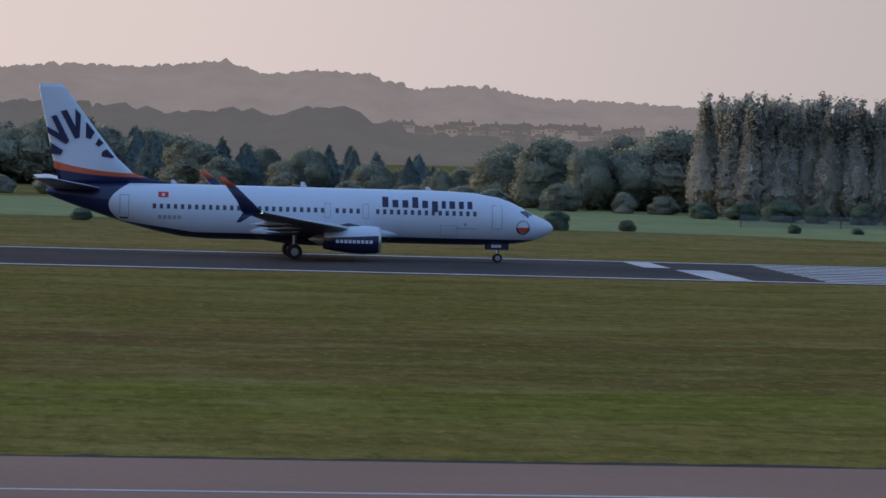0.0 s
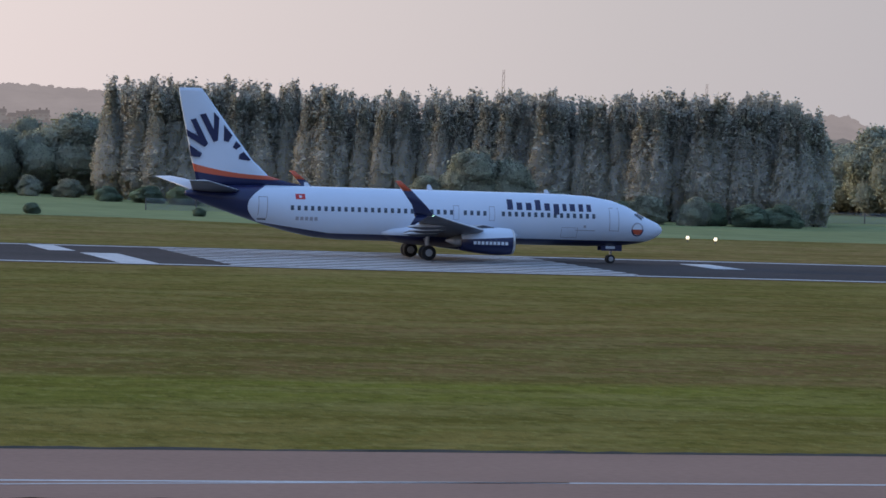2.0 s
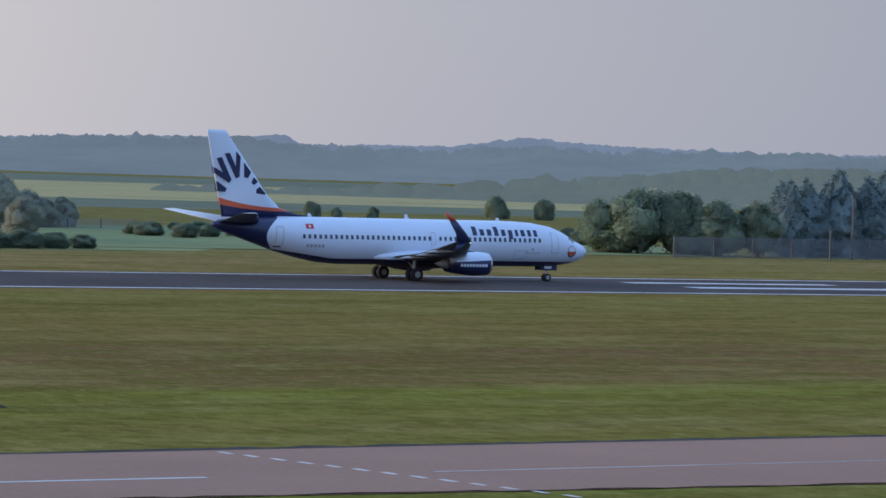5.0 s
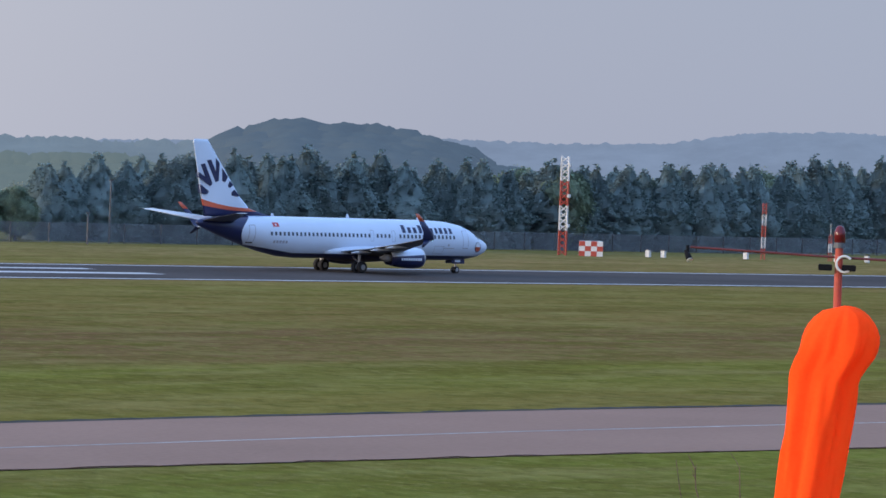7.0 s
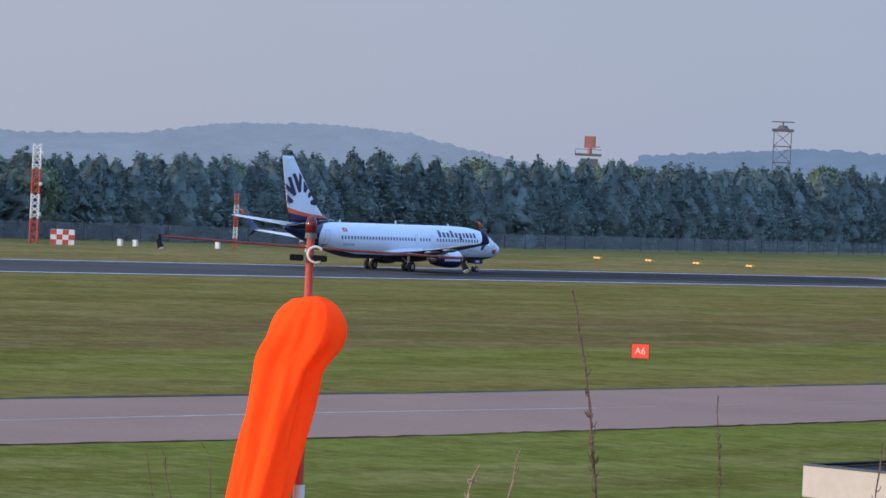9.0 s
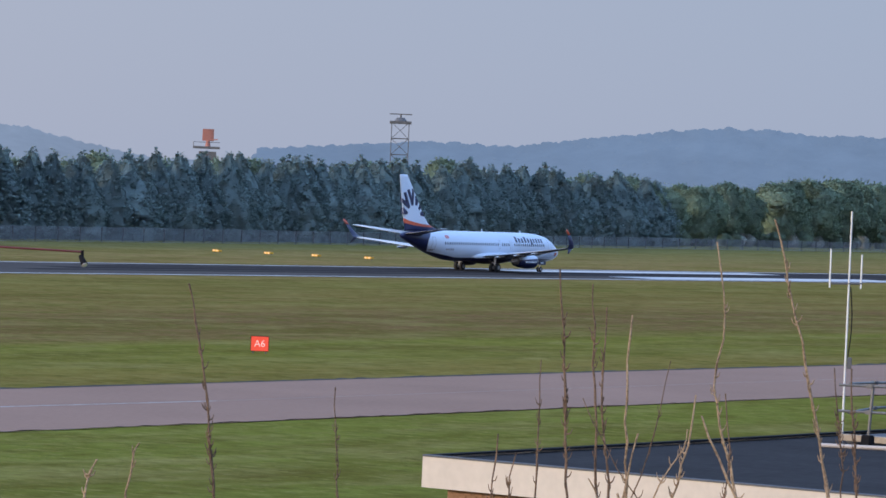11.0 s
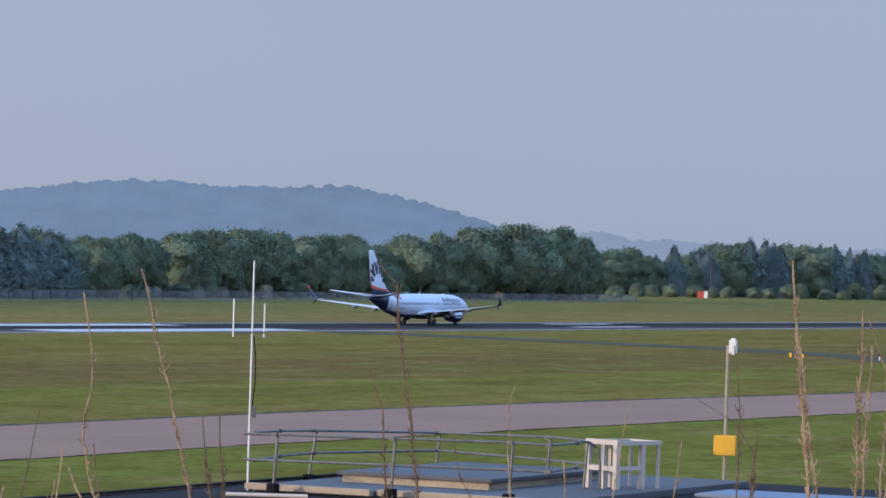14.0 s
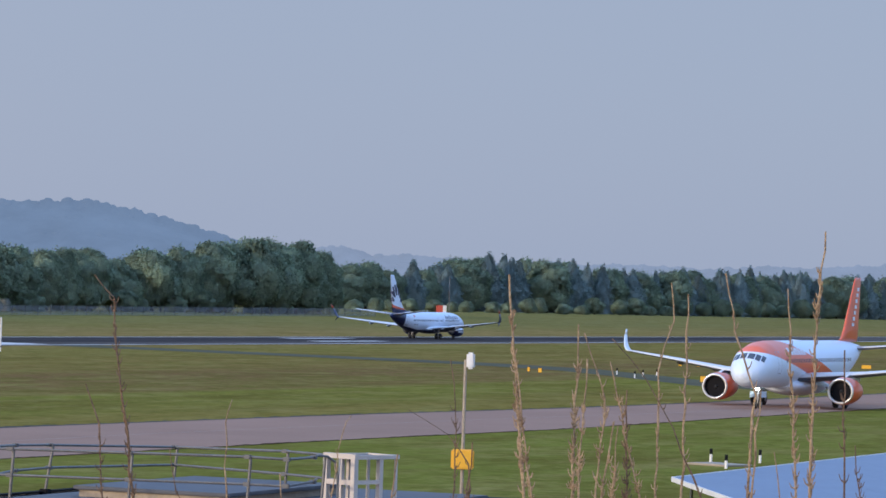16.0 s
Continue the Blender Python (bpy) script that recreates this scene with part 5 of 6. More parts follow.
stem(13.4, 0.008, M_STEM, 3, (59.04, 9.55), (59.46, 9.73), (59.53, 9.8))
stem(13.2, 0.009, M_STEM, 0, (58.29, 9.55), (58.11, 9.63))
stem(14, 0.009, M_STEM2, 18, (64.86, 9.67), (64.59, 10.17), (64.41, 10.5), (64.13, 10.58))
stem(14, 0.007, M_STEM2, 10, (64.38, 9.67), (64.27, 10.05), (64.05, 10.19))
stem(14, 0.007, M_STEM2, 10, (61.81, 9.64), (61.63, 10.01))
stem(14, 0.006, M_STEM, 0, (66.17, 9.68), (66.11, 10.07), (66.20, 10.15))
stem(13.6, 0.005, M_STEM2, 3, (65.79, 9.71), (65.44, 9.84), (65.33, 9.99))
stem(13.6, 0.008, M_STEM, 1, (67.02, 9.72), (66.96, 9.91))
stem(14, 0.011, M_STEM, 26, (70.53, 9.79), (70.33, 10.29), (70.20, 10.63))
stem(13.8, 0.008, M_STEM, 14, (70.66, 9.8), (70.42, 10.18), (70.31, 10.38))
stem(14, 0.01, M_STEM, 22, (71.22, 9.8), (71.23, 10.18), (71.24, 10.46))
stem(14, 0.008, M_STEM, 12, (71.55, 9.8), (71.67, 10.2), (71.33, 10.43))
stem(14, 0.008, M_STEM2, 12, (72.04, 9.8), (71.98, 10.23))
stem(13.5, 0.006, M_STEM2, 3, (69.73, 9.81), (69.74, 9.97), (69.40, 10.07), (68.82, 10.15))
stem(13.4, 0.007, M_STEM2, 3, (69.69, 9.81), (69.78, 10.05))
stem(13.8, 0.008, M_STEM, 12, (71.81, 9.81), (71.88, 10.11))
stem(13.6, 0.005, M_STEM, 2, (67.70, 9.78), (67.86, 10.07), (67.98, 10.12))
stem(13.4, 0.008, M_STEM, 1, (68.58, 9.8), (68.69, 10.0))
stem(14, 0.009, M_STEM, 5, (73.77, 9.85), (73.85, 10.23), (73.54, 10.45), (73.37, 10.66))
stem(13.6, 0.009, M_STEM, 2, (73.85, 9.87), (73.96, 10.26))
stem(14, 0.009, M_STEM, 20, (74.51, 9.85), (74.38, 10.24), (74.28, 10.61))
stem(14, 0.01, M_STEM, 22, (74.68, 9.86), (74.69, 10.4), (74.80, 10.82))
stem(14, 0.008, M_STEM2, 4, (75.19, 9.86), (75.13, 10.4))
stem(14.5, 0.008, M_STEM, 3, (72.42, 9.81), (72.40, 10.29), (72.59, 10.48), (72.55, 10.62))
stem(14.5, 0.009, M_STEM, 4, (72.80, 9.81), (72.80, 10.23), (72.80, 10.58))
stem(13.4, 0.007, M_STEM2, 1, (73.16, 9.87), (72.72, 10.12), (72.32, 10.28), (71.78, 10.42))
stem(13.6, 0.01, M_STEM, 3, (71.66, 9.85), (71.83, 10.13))
stem(14.0, 0.008, M_STEM, 14, (72.22, 9.83), (72.03, 10.01), (71.84, 10.21), (71.72, 10.33))
stem(13.8, 0.009, M_STEM, 12, (71.32, 9.84), (71.35, 10.08), (71.40, 10.34))
stem(13.2, 0.006, M_STEM, 0, (74.33, 9.89), (74.21, 10.06))
stem(13.5, 0.006, M_STEM2, 5, (75.46, 9.89), (75.36, 10.08))
stem(14, 0.006, M_STEM2, 6, (69.49, 9.81), (69.48, 10.15), (69.38, 10.32))
stem(14, 0.006, M_STEM2, 1, (46.37, 9.4), (46.28, 9.54), (46.17, 9.59))
stem(14, 0.004, M_STEM2, 0, (46.13, 9.39), (46.00, 9.57))
stem(13, 0.01, M_STEM, 1, (51.35, 9.53), (51.42, 9.67), (51.51, 9.7))
stem(14, 0.005, M_STEM2, 0, (46.96, 9.43), (46.93, 9.55), (46.80, 9.6))
# ---- aircraft ----
def fuselage_rings(secs, n=36):
    """Rings across the body from (station, half width, bottom, top); x runs aft as -station."""
    rings = []
    st = [s[0] for s in secs]
    xs = []
    for a, b in zip(st, st[1:]):
        k = 6 if b < 5 else 4
        xs += [a + (b - a) * i / k for i in range(k)]
    xs.append(st[-1])
    for x in xs:
        w, zb, zt = (float(np.interp(x, st, [s[j] for s in secs])) for j in (1, 2, 3))
        rings.append([Vector((-x, w * math.sin(2 * math.pi * k / n), (zb + zt) / 2 + (zt - zb) / 2 * math.cos(2 * math.pi * k / n))) for k in range(n)])
    return rings


def foil(x, y, z, chord, thick, up=Vector((0, 0, 1)), n=14):
    """An aerofoil ring with its leading edge at (x, y, z), chord aft."""
    pts = []
    for k in range(n):
        a = 2 * math.pi * k / n
        u = (1 - math.cos(a)) / 2
        h = thick * 0.5 * math.sin(a) * (1.35 - 0.95 * u)
        pts.append(Vector((x - chord * u, y, z)) + up * h)
    return pts


def wheel(parent, x, y, radius, width):
    w = part("wheel", bmesh.new(), M_GREY, parent, at=Matrix.Translation((x, y, radius)))
    w.data.materials.clear()
    for nm, r, hw, m in (("tyre", radius, width / 2, M_TYRE), ("rim", radius * 0.55, width / 2 + 0.012, M_GREY)):
        bm = bmesh.new()
        prof = [(-hw, r * 0.5), (-hw, r * 0.85), (-hw * 0.7, r), (hw * 0.7, r), (hw, r * 0.85), (hw, r * 0.5)] if nm == "tyre" else [(-hw, 0.02), (-hw, r * 0.8), (-hw * 0.9, r), (hw * 0.9, r), (hw, r * 0.8), (hw, 0.02)]
        loft(bm, [[Vector((rr * math.cos(a), yy, rr * math.sin(a))) for a in [2 * math.pi * k / 24 for k in range(24)]] for yy, rr in prof])
        part(nm, bm, m, w, smooth=False)
    return w


def livery(name, rules):
    """Aircraft paint whose colour fields follow the body: rules of (formula on x, z) are built with math nodes."""
    m = bpy.data.materials.new(name)
    m.use_nodes = True
    nt = m.node_tree
    N, L = nt.nodes.new, nt.links.new
    b = nt.nodes["Principled BSDF"]
    b.inputs["Roughness"].default_value = 0.3
    co, sep = N("ShaderNodeTexCoord"), N("ShaderNodeSeparateXYZ")
    L(co.outputs["Object"], sep.inputs[0])
    X, Z = sep.outputs[0], sep.outputs[2]

    def op(kind, a, c):
        n = N("ShaderNodeMath")
        n.operation = kind
        for i, v in enumerate((a, c)):
            if isinstance(v, (int, float)):
                n.inputs[i].default_value = v
            else:
                L(v, n.inputs[i])
        return n.outputs[0]

    dirt = N("ShaderNodeTexNoise")
    dirt.inputs["Scale"].default_value, dirt.inputs["Detail"].default_value = 0.7, 5
    L(co.outputs["Object"], dirt.inputs[0])
    col = None
    for base, fn in rules:
        x = N("ShaderNodeMix")
        x.data_type = "RGBA"
        x.inputs[7].default_value = (*base, 1)
        if col is None:
            x.inputs[6].default_value = (*[c * 0.93 for c in base], 1)
            L(dirt.outputs[0], x.inputs[0])
        else:
            L(col, x.inputs[6])
            L(op("GREATER_THAN", fn(op, X, Z), 0.0), x.inputs[0])
        col = x.outputs[2]
    L(col, b.inputs["Base Color"])
    return m


# the livery white is tinted blue to stand for skylight on its shaded side
BLUED_WHITE, NAVY, RED = (0.655, 0.755, 0.89), (0.016, 0.024, 0.085), (0.62, 0.13, 0.07)
ORANGE = (0.74, 0.13, 0.05)
# navy belly that sweeps up round the tail
M_BODY_A = livery("white_and_navy_livery", [
    (BLUED_WHITE, None),
    (NAVY, lambda op, X, Z: op("SUBTRACT", op("ADD", 1.78, op("MULTIPLY", op("MAXIMUM", op("SUBTRACT", op("MULTIPLY", X, -1), 27.0), 0), 0.13)), Z)),
    (NAVY, lambda op, X, Z: op("SUBTRACT", op("MULTIPLY", X, -1), op("SUBTRACT", 33.4, op("MULTIPLY", op("MULTIPLY", op("SUBTRACT", Z, 3.7), op("SUBTRACT", Z, 3.7)), 0.62)))),
])
M_FIN_A = livery("white_fin_livery", [
    (BLUED_WHITE, None),
    (RED, lambda op, X, Z: op("SUBTRACT", op("ADD", 6.00, op("MULTIPLY", op("MULTIPLY", op("ADD", X, 31.6), op("ADD", X, 31.6)), 0.0225)), Z)),
    (NAVY, lambda op, X, Z: op("SUBTRACT", op("ADD", 5.70, op("MULTIPLY", op("MULTIPLY", op("ADD", X, 31.6), op("ADD", X, 31.6)), 0.0146)), Z)),
])
M_NAC_A = livery("white_and_navy_nacelle", [(BLUED_WHITE, None), (NAVY, lambda op, X, Z: op("SUBTRACT", op("ADD", 1.95, op("MULTIPLY", op("ADD", X, 14.0), 0.06)), Z))])
M_BODY_B = livery("white_and_orange_livery", [
    (BLUED_WHITE, None),
    (ORANGE, lambda op, X, Z: op("SUBTRACT", op("ADD", Z, op("MULTIPLY", X, -0.165)), 5.33)),
    (BLUED_WHITE, lambda op, X, Z: op("SUBTRACT", op("ADD", Z, op("MULTIPLY", X, -0.22)), 7.88)),
])
M_FIN_B = livery("orange_fin_livery", [(ORANGE, None)])


def aircraft(name, label, spec, body_m, fin_m, nac_m, tip_m, wing_m):
    """A twin-engined airliner standing with its nose over the origin, pointing along +x."""
    root = thing(name, label, "aircraft")
    secs = spec["secs"]
    body = part("fuselage", loft(bmesh.new(), fuselage_rings(secs)), body_m, root, smooth=True)
    # fairing between the wings
    f0, f1 = spec["fairing"]
    bm = bmesh.new()
    rings = []
    for i in range(13):
        u = i / 12
        k = math.sin(math.pi * u) ** 0.5 if 0 < u < 1 else 0.05
        x = f0 + (f1 - f0) * u
        rings.append([Vector((-x, (1.35 + 0.85 * k) * math.sin(a), 2.0 + (0.3 + 0.75 * k) * math.cos(a))) for a in [2 * math.pi * j / 20 for j in range(20)]])
    part("wing_fairing", loft(bm, rings), body_m, root, smooth=True)
    # wings
    for side in (-1, 1):
        bm = bmesh.new()
        st = spec["wing"]
        rings = [foil(-x, side * y, z, c, t) for x, y, z, c, t in st]
        if side < 0:
            rings = [r[::-1] for r in rings]
        w = part("wing", loft(bm, rings), wing_m, root, smooth=True)
        x, y, z, c, t = st[-1]
        # blended winglet
        bm = bmesh.new()
        rs = []
        for q, (dy, dz, dx, cc) in enumerate(spec["winglet"]):
            an = min(1, q / 3) * radians(75)
            rs.append(foil(-(x + dx), side * (y + dy), z + dz, cc, 0.13 * cc + 0.02, Vector((0, -side * math.sin(an), math.cos(an)))))
        wl = part("winglet", loft(bm, rs[:-1]), tip_m, w, smooth=True)
        part("winglet_tip", loft(bmesh.new(), rs[-2:]), M_RED if spec.get("strake") else tip_m, wl, smooth=True)
        if spec.get("strake"):
            bm = bmesh.new()
            loft(bm, [foil(-(x + 0.5), side * (y + 0.25), z + 0.05, 1.0, 0.1, Vector((0, side, 0.3))), foil(-(x + 1.75), side * (y + 0.55), z - 0.72, 0.3, 0.03, Vector((0, side, 0.3)))])
            part("ventral_strake", bm, M_NAVY, w, smooth=True)
        bm = bmesh.new()
        bmesh.ops.create_icosphere(bm, subdivisions=2, radius=0.10 if spec.get("strake") else 0.06, matrix=Matrix.Translation((-(x + 0.25), side * (y + 0.12), z + 0.02)))
        part("navigation_light", bm, M_NAVLIGHT, w)
        # flap track fairings
        for yy in spec["tracks"]:
            bx = float(np.interp(yy, [s[1] for s in st], [s[0] + s[3] for s in st]))
            bz = float(np.interp(yy, [s[1] for s in st], [s[2] for s in st]))
            bm = bmesh.new()
            loft(bm, [[Vector((-(bx - 2.0 + 2.9 * u), side * yy + 0.17 * k * math.sin(a), bz - 0.25 - 0.06 * u + 0.24 * k * math.cos(a))) for a in [2 * math.pi * j / 10 for j in range(10)]] for u, k in ((0, 0.1), (0.25, 0.85), (0.55, 1), (0.8, 0.6), (1, 0.08))])
            part("flap_track_fairing", bm, wing_m, w, smooth=True)
    # tailplane
    for side in (-1, 1):
        x, z, c, hs, sw, c2, up = spec["tail"]
        bm = bmesh.new()
        loft(bm, [foil(-x, side * 0.2, z, c, 0.42), foil(-(x + sw), side * hs, z + up, c2, 0.14), foil(-(x + sw + 0.3), side * (hs + 0.12), z + up, c2 * 0.7, 0.05)])
        part("tailplane", bm, wing_m, root, smooth=True)
    # fin
    bm = bmesh.new()
    rs = []
    for x, z, c, t in spec["fin"]:
        rs.append([Vector((p.x, p.z, z)) for p in foil(-x, 0, 0, c, t)])
    part("fin", loft(bm, rs), fin_m, root, smooth=True)
    # engines
    ex, ey, ez, er, el = spec["engine"]
    for side in (-1, 1):
        bm = bmesh.new()
        prof = [(0.55, 0.80), (0.12, 0.83), (0.0, 0.90), (0.06, 0.97), (0.35, 1.04), (1.2, 1.09), (2.0, 1.06), (el * 0.8, 0.90), (el, 0.74), (el - 0.02, 0.68), (el - 0.6, 0.66)]
        rings = [[Vector((-(ex + u), side * ey + er * r * math.sin(a), ez + er * r * (math.cos(a) if math.cos(a) > 0 else 0.93 * math.cos(a)))) for a in [2 * math.pi * j / 28 for j in range(28)]] for u, r in prof]
        e = part("engine", loft(bm, rings, cap=False), nac_m, root, smooth=True)
        bm = bmesh.new()
        loft(bm, [[Vector((-(ex + u), side * ey + er * r * math.sin(a), ez + er * r * (math.cos(a) if math.cos(a) > 0 else 0.93 * math.cos(a)))) for a in [2 * math.pi * j / 28 for j in range(28)]] for u, r in ((0.14, 0.82), (0.05, 0.86), (-0.012, 0.90), (0.05, 0.982), (0.2, 1.02))], cap=False)
        part("inlet_lip", bm, M_SILVER, e, smooth=True)
        bm = bmesh.new()
        loft(bm, [[Vector((-(ex + u), side * ey + er * r * math.sin(a), ez + er * r * (math.cos(a) if math.cos(a) > 0 else 0.93 * math.cos(a)))) for a in [2 * math.pi * j / 28 for j in range(28)]] for u, r in ((0.15, 0.815), (0.6, 0.79))], cap=False)
        part("inlet_duct", bm, M_DARK, e, smooth=True)
        bm = bmesh.new()
        loft(bm, [[Vector((-(ex + u), side * ey + er * r * math.sin(a), ez + er * r * math.cos(a))) for a in [2 * math.pi * j / 24 for j in range(24)]] for u, r in ((0.5, 0.76), (0.56, 0.76))])
        part("fan", bm, M_DARK, e)
        bm = bmesh.new()
        loft(bm, [[Vector((-(ex + u), side * ey + er * r * math.sin(a), ez + er * r * math.cos(a))) for a in [2 * math.pi * j / 16 for j in range(16)]] for u, r in ((0.3, 0.03), (0.38, 0.10), (0.52, 0.18))])
        part("spinner", bm, M_TYRE, e, smooth=True)
        bm = bmesh.new()
        loft(bm, [[Vector((-(ex + u), side * ey + er * r * math.sin(a), ez + er * r * math.cos(a))) for a in [2 * math.pi * j / 16 for j in range(16)]] for u, r in ((el - 0.6, 0.5), (el + 0.3, 0.42), (el + 0.5, 0.3), (el + 1.1, 0.06))])
        part("exhaust_cone", bm, M_GREY, e, smooth=True)
        bm = bmesh.new()
        loft(bm, [[Vector((-(ex + 1.0), side * ey + 0.16 * s, ez + er)) for s in (-1, 1)] + [Vector((-(ex + el + 1.2), side * ey + 0.1 * s, ez + er * 0.55)) for s in (1, -1)],
                  [Vector((-(ex + 2.4), side * ey + 0.16 * s, ez + er * 1.25)) for s in (-1, 1)] + [Vector((-(ex + el + 1.8), side * ey + 0.1 * s, ez + er * 1.05)) for s in (1, -1)]])
        part("pylon", bm, wing_m, e)
    # landing gear
    nx, mx, my, nr, mr = spec["gear"]
    g = part("nose_gear", rod(rod(bmesh.new(), (-nx, 0, nr), (-nx + 0.08, 0, 1.75), 0.09, 0.11, 10), (-nx + 0.05, 0, 0.9), (-nx - 1.0, 0, 1.6), 0.05), M_GREY, root)
    for s in (-0.2, 0.2):
        wheel(g, -nx, s, nr, 0.22)
    for s in (-0.48, 0.48):
        part("gear_door", box(bmesh.new(), -nx - 0.9, -nx + 0.8, s - 0.02, s + 0.02, 0.98, 1.5), body_m, g)
    for side in (-1, 1):
        g = part("main_gear", rod(rod(bmesh.new(), (-mx, side * my, mr), (-mx, side * my, 2.0), 0.15, 0.17, 10), (-mx, side * my, 1.0), (-mx, side * (my - 1.4), 1.8), 0.08), M_GREY, root)
        for s in (-0.43, 0.43):
            wheel(g, -mx, side * my + s, mr, 0.42)
    return root, body


M_NAVLIGHT = glow("navigation_light", (0.55, 1.0, 0.80), 2.6)
SPEC_A = dict(
    secs=[(0, .05, 2.62, 2.74), (.12, .26, 2.42, 2.94), (.35, .48, 2.22, 3.16), (.7, .72, 2.02, 3.34), (1.2, .98, 1.82, 3.55), (1.7, 1.20, 1.67, 3.76), (2.3, 1.42, 1.55, 4.10), (3.0, 1.60, 1.45, 4.46), (4.2, 1.79, 1.35, 4.88), (6, 1.88, 1.29, 5.17), (8, 1.88, 1.28, 5.27), (10, 1.88, 1.28, 5.30), (26, 1.88, 1.28, 5.30), (28, 1.86, 1.42, 5.30), (30, 1.76, 1.80, 5.30), (32, 1.55, 2.30, 5.28), (34, 1.22, 2.92, 5.22), (36, .82, 3.56, 5.10), (37.5, .42, 4.10, 4.88), (38.0, .16, 4.36, 4.68)],
    fairing=(11.8, 23.0),
    wing=[(13.2, 1.0, 1.95, 8.2, 1.0), (16.0, 5.6, 2.45, 4.9, 0.62), (19.5, 11.5, 3.1, 3.1, 0.36), (22.7, 17.0, 3.75, 1.65, 0.18)],
    winglet=[(0, 0, 0, 1.65), (0.25, 0.06, 0.2, 1.5), (0.5, 0.3, 0.5, 1.3), (0.66, 0.75, 0.95, 1.05), (0.86, 1.75, 2.05, 0.72), (0.98, 2.45, 2.95, 0.42)],
    strake=True, tracks=(4.2, 7.4, 10.8),
    tail=(33.6, 4.75, 3.9, 7.1, 4.0, 1.45, 0.85),
    fin=[(27.6, 5.15, 9.6, 0.1), (29.8, 5.5, 7.4, 0.28), (31.6, 6.0, 5.7, 0.5), (32.9, 7.2, 4.75, 0.48), (36.75, 12.2, 2.0, 0.22), (37.0, 12.5, 1.72, 0.1)],
    engine=(13.45, 4.83, 1.58, 1.0, 4.2), gear=(4.17, 19.65, 2.86, 0.345, 0.565))
jet_a, jet_a_body = aircraft("airliner", "white airliner with navy belly and sunburst fin rolling on the runway", SPEC_A, M_BODY_A, M_FIN_A, M_NAC_A, M_NAVY, M_WING)
SPEC_B = dict(
    secs=[(0, .06, 2.95, 3.1), (.15, .4, 2.6, 3.4), (.5, .85, 2.25, 3.8), (1.1, 1.25, 2.0, 4.25), (2.0, 1.60, 1.85, 4.85), (3.2, 1.84, 1.80, 5.45), (5, 1.96, 1.78, 5.80), (7, 1.975, 1.77, 5.90), (24, 1.975, 1.77, 5.90), (27, 1.9, 2.0, 5.90), (30, 1.6, 2.7, 5.88), (33, 1.12, 3.6, 5.75), (36, .5, 4.6, 5.5), (37.4, .18, 5.0, 5.3)],
    fairing=(10.8, 22.5),
    wing=[(11.4, 1.0, 2.6, 7.4, 1.0), (14.4, 6.4, 3.1, 4.3, 0.55), (17.5, 11.8, 3.75, 2.9, 0.34), (20.4, 17.3, 4.35, 1.6, 0.18)],
    winglet=[(0, 0, 0, 1.6), (0.25, 0.08, 0.2, 1.45), (0.5, 0.4, 0.5, 1.25), (0.7, 0.85, 0.95, 1.0), (0.85, 1.45, 1.5, 0.7), (0.92, 1.95, 2.0, 0.4)],
    tracks=(4.4, 8.2, 11.9),
    tail=(32.0, 5.1, 3.8, 6.2, 3.4, 1.5, 0.6),
    fin=[(29.0, 5.75, 7.0, 0.1), (30.6, 6.1, 5.6, 0.5), (31.4, 6.9, 5.0, 0.48), (34.6, 11.5, 2.2, 0.22), (34.9, 11.76, 1.9, 0.1)],
    engine=(10.6, 5.75, 1.62, 1.17, 4.4), gear=(5.07, 17.7, 3.8, 0.38, 0.585))
M_NAC_B = livery("orange_nacelle", [(ORANGE, None)])
jet_b, jet_b_body = aircraft("airliner", "white and orange airliner taxiing with its nose light on", SPEC_B, M_BODY_B, M_FIN_B, M_NAC_B, M_WHITE, M_WING)


def skin(spec, side, st0, st1, z0, z1, off=0.012, n=5, shear=0.0):
    """A patch that lies on the body's side between two stations and two heights."""
    secs = spec["secs"]
    ss = [s[0] for s in secs]
    bm = bmesh.new()
    grid = []
    for i in range(n):
        row = []
        z = z0 + (z1 - z0) * i / (n - 1)
        for x in (st0 + shear * i / (n - 1), st1 + shear * i / (n - 1)):
            w, zb, zt = (float(np.interp(x, ss, [s[j] for s in secs])) for j in (1, 2, 3))
            u = max(-0.999, min(0.999, (z - (zb + zt) / 2) / ((zt - zb) / 2)))
            row.append(bm.verts.new((-x, side * (w * math.sqrt(1 - u * u) + off), z)))
        grid.append(row)
    for a, b in zip(grid, grid[1:]):
        bm.faces.new((a[0], a[1], b[1], b[0]))
    bmesh.ops.recalc_face_normals(bm, faces=bm.faces)
    return bm


def window_row(spec, body, side, stations, z, m, w=0.25, h=0.36):
    for st in stations:
        bm = skin(spec, side, st - w / 2, st + w / 2, z - h / 2, z + h / 2, 0.014, 4)
        part("window", bm, m, body)


def outline(spec, body, side, st0, st1, z0, z1, m, t=0.05):
    """A door seam as one thin closed frame."""
    bm = bmesh.new()
    me = []
    for a in ((st0, st0 + t, z0, z1), (st1 - t, st1, z0, z1), (st0, st1, z0, z0 + t), (st0, st1, z1 - t, z1)):
        q = skin(spec, side, *a, 0.012, 6)
        tmp = bpy.data.meshes.new("seam")
        q.to_mesh(tmp)
        q.free()
        bm.from_mesh(tmp)
        bpy.data.meshes.remove(tmp)
    return part("door_seam", bm, m, body)


M_SEAM = mat("door_seam", (0.30, 0.33, 0.40), 0.5)
M_PALEGREY = mat("pale_grey_lettering", (0.34, 0.37, 0.44), 0.5)
S = -1
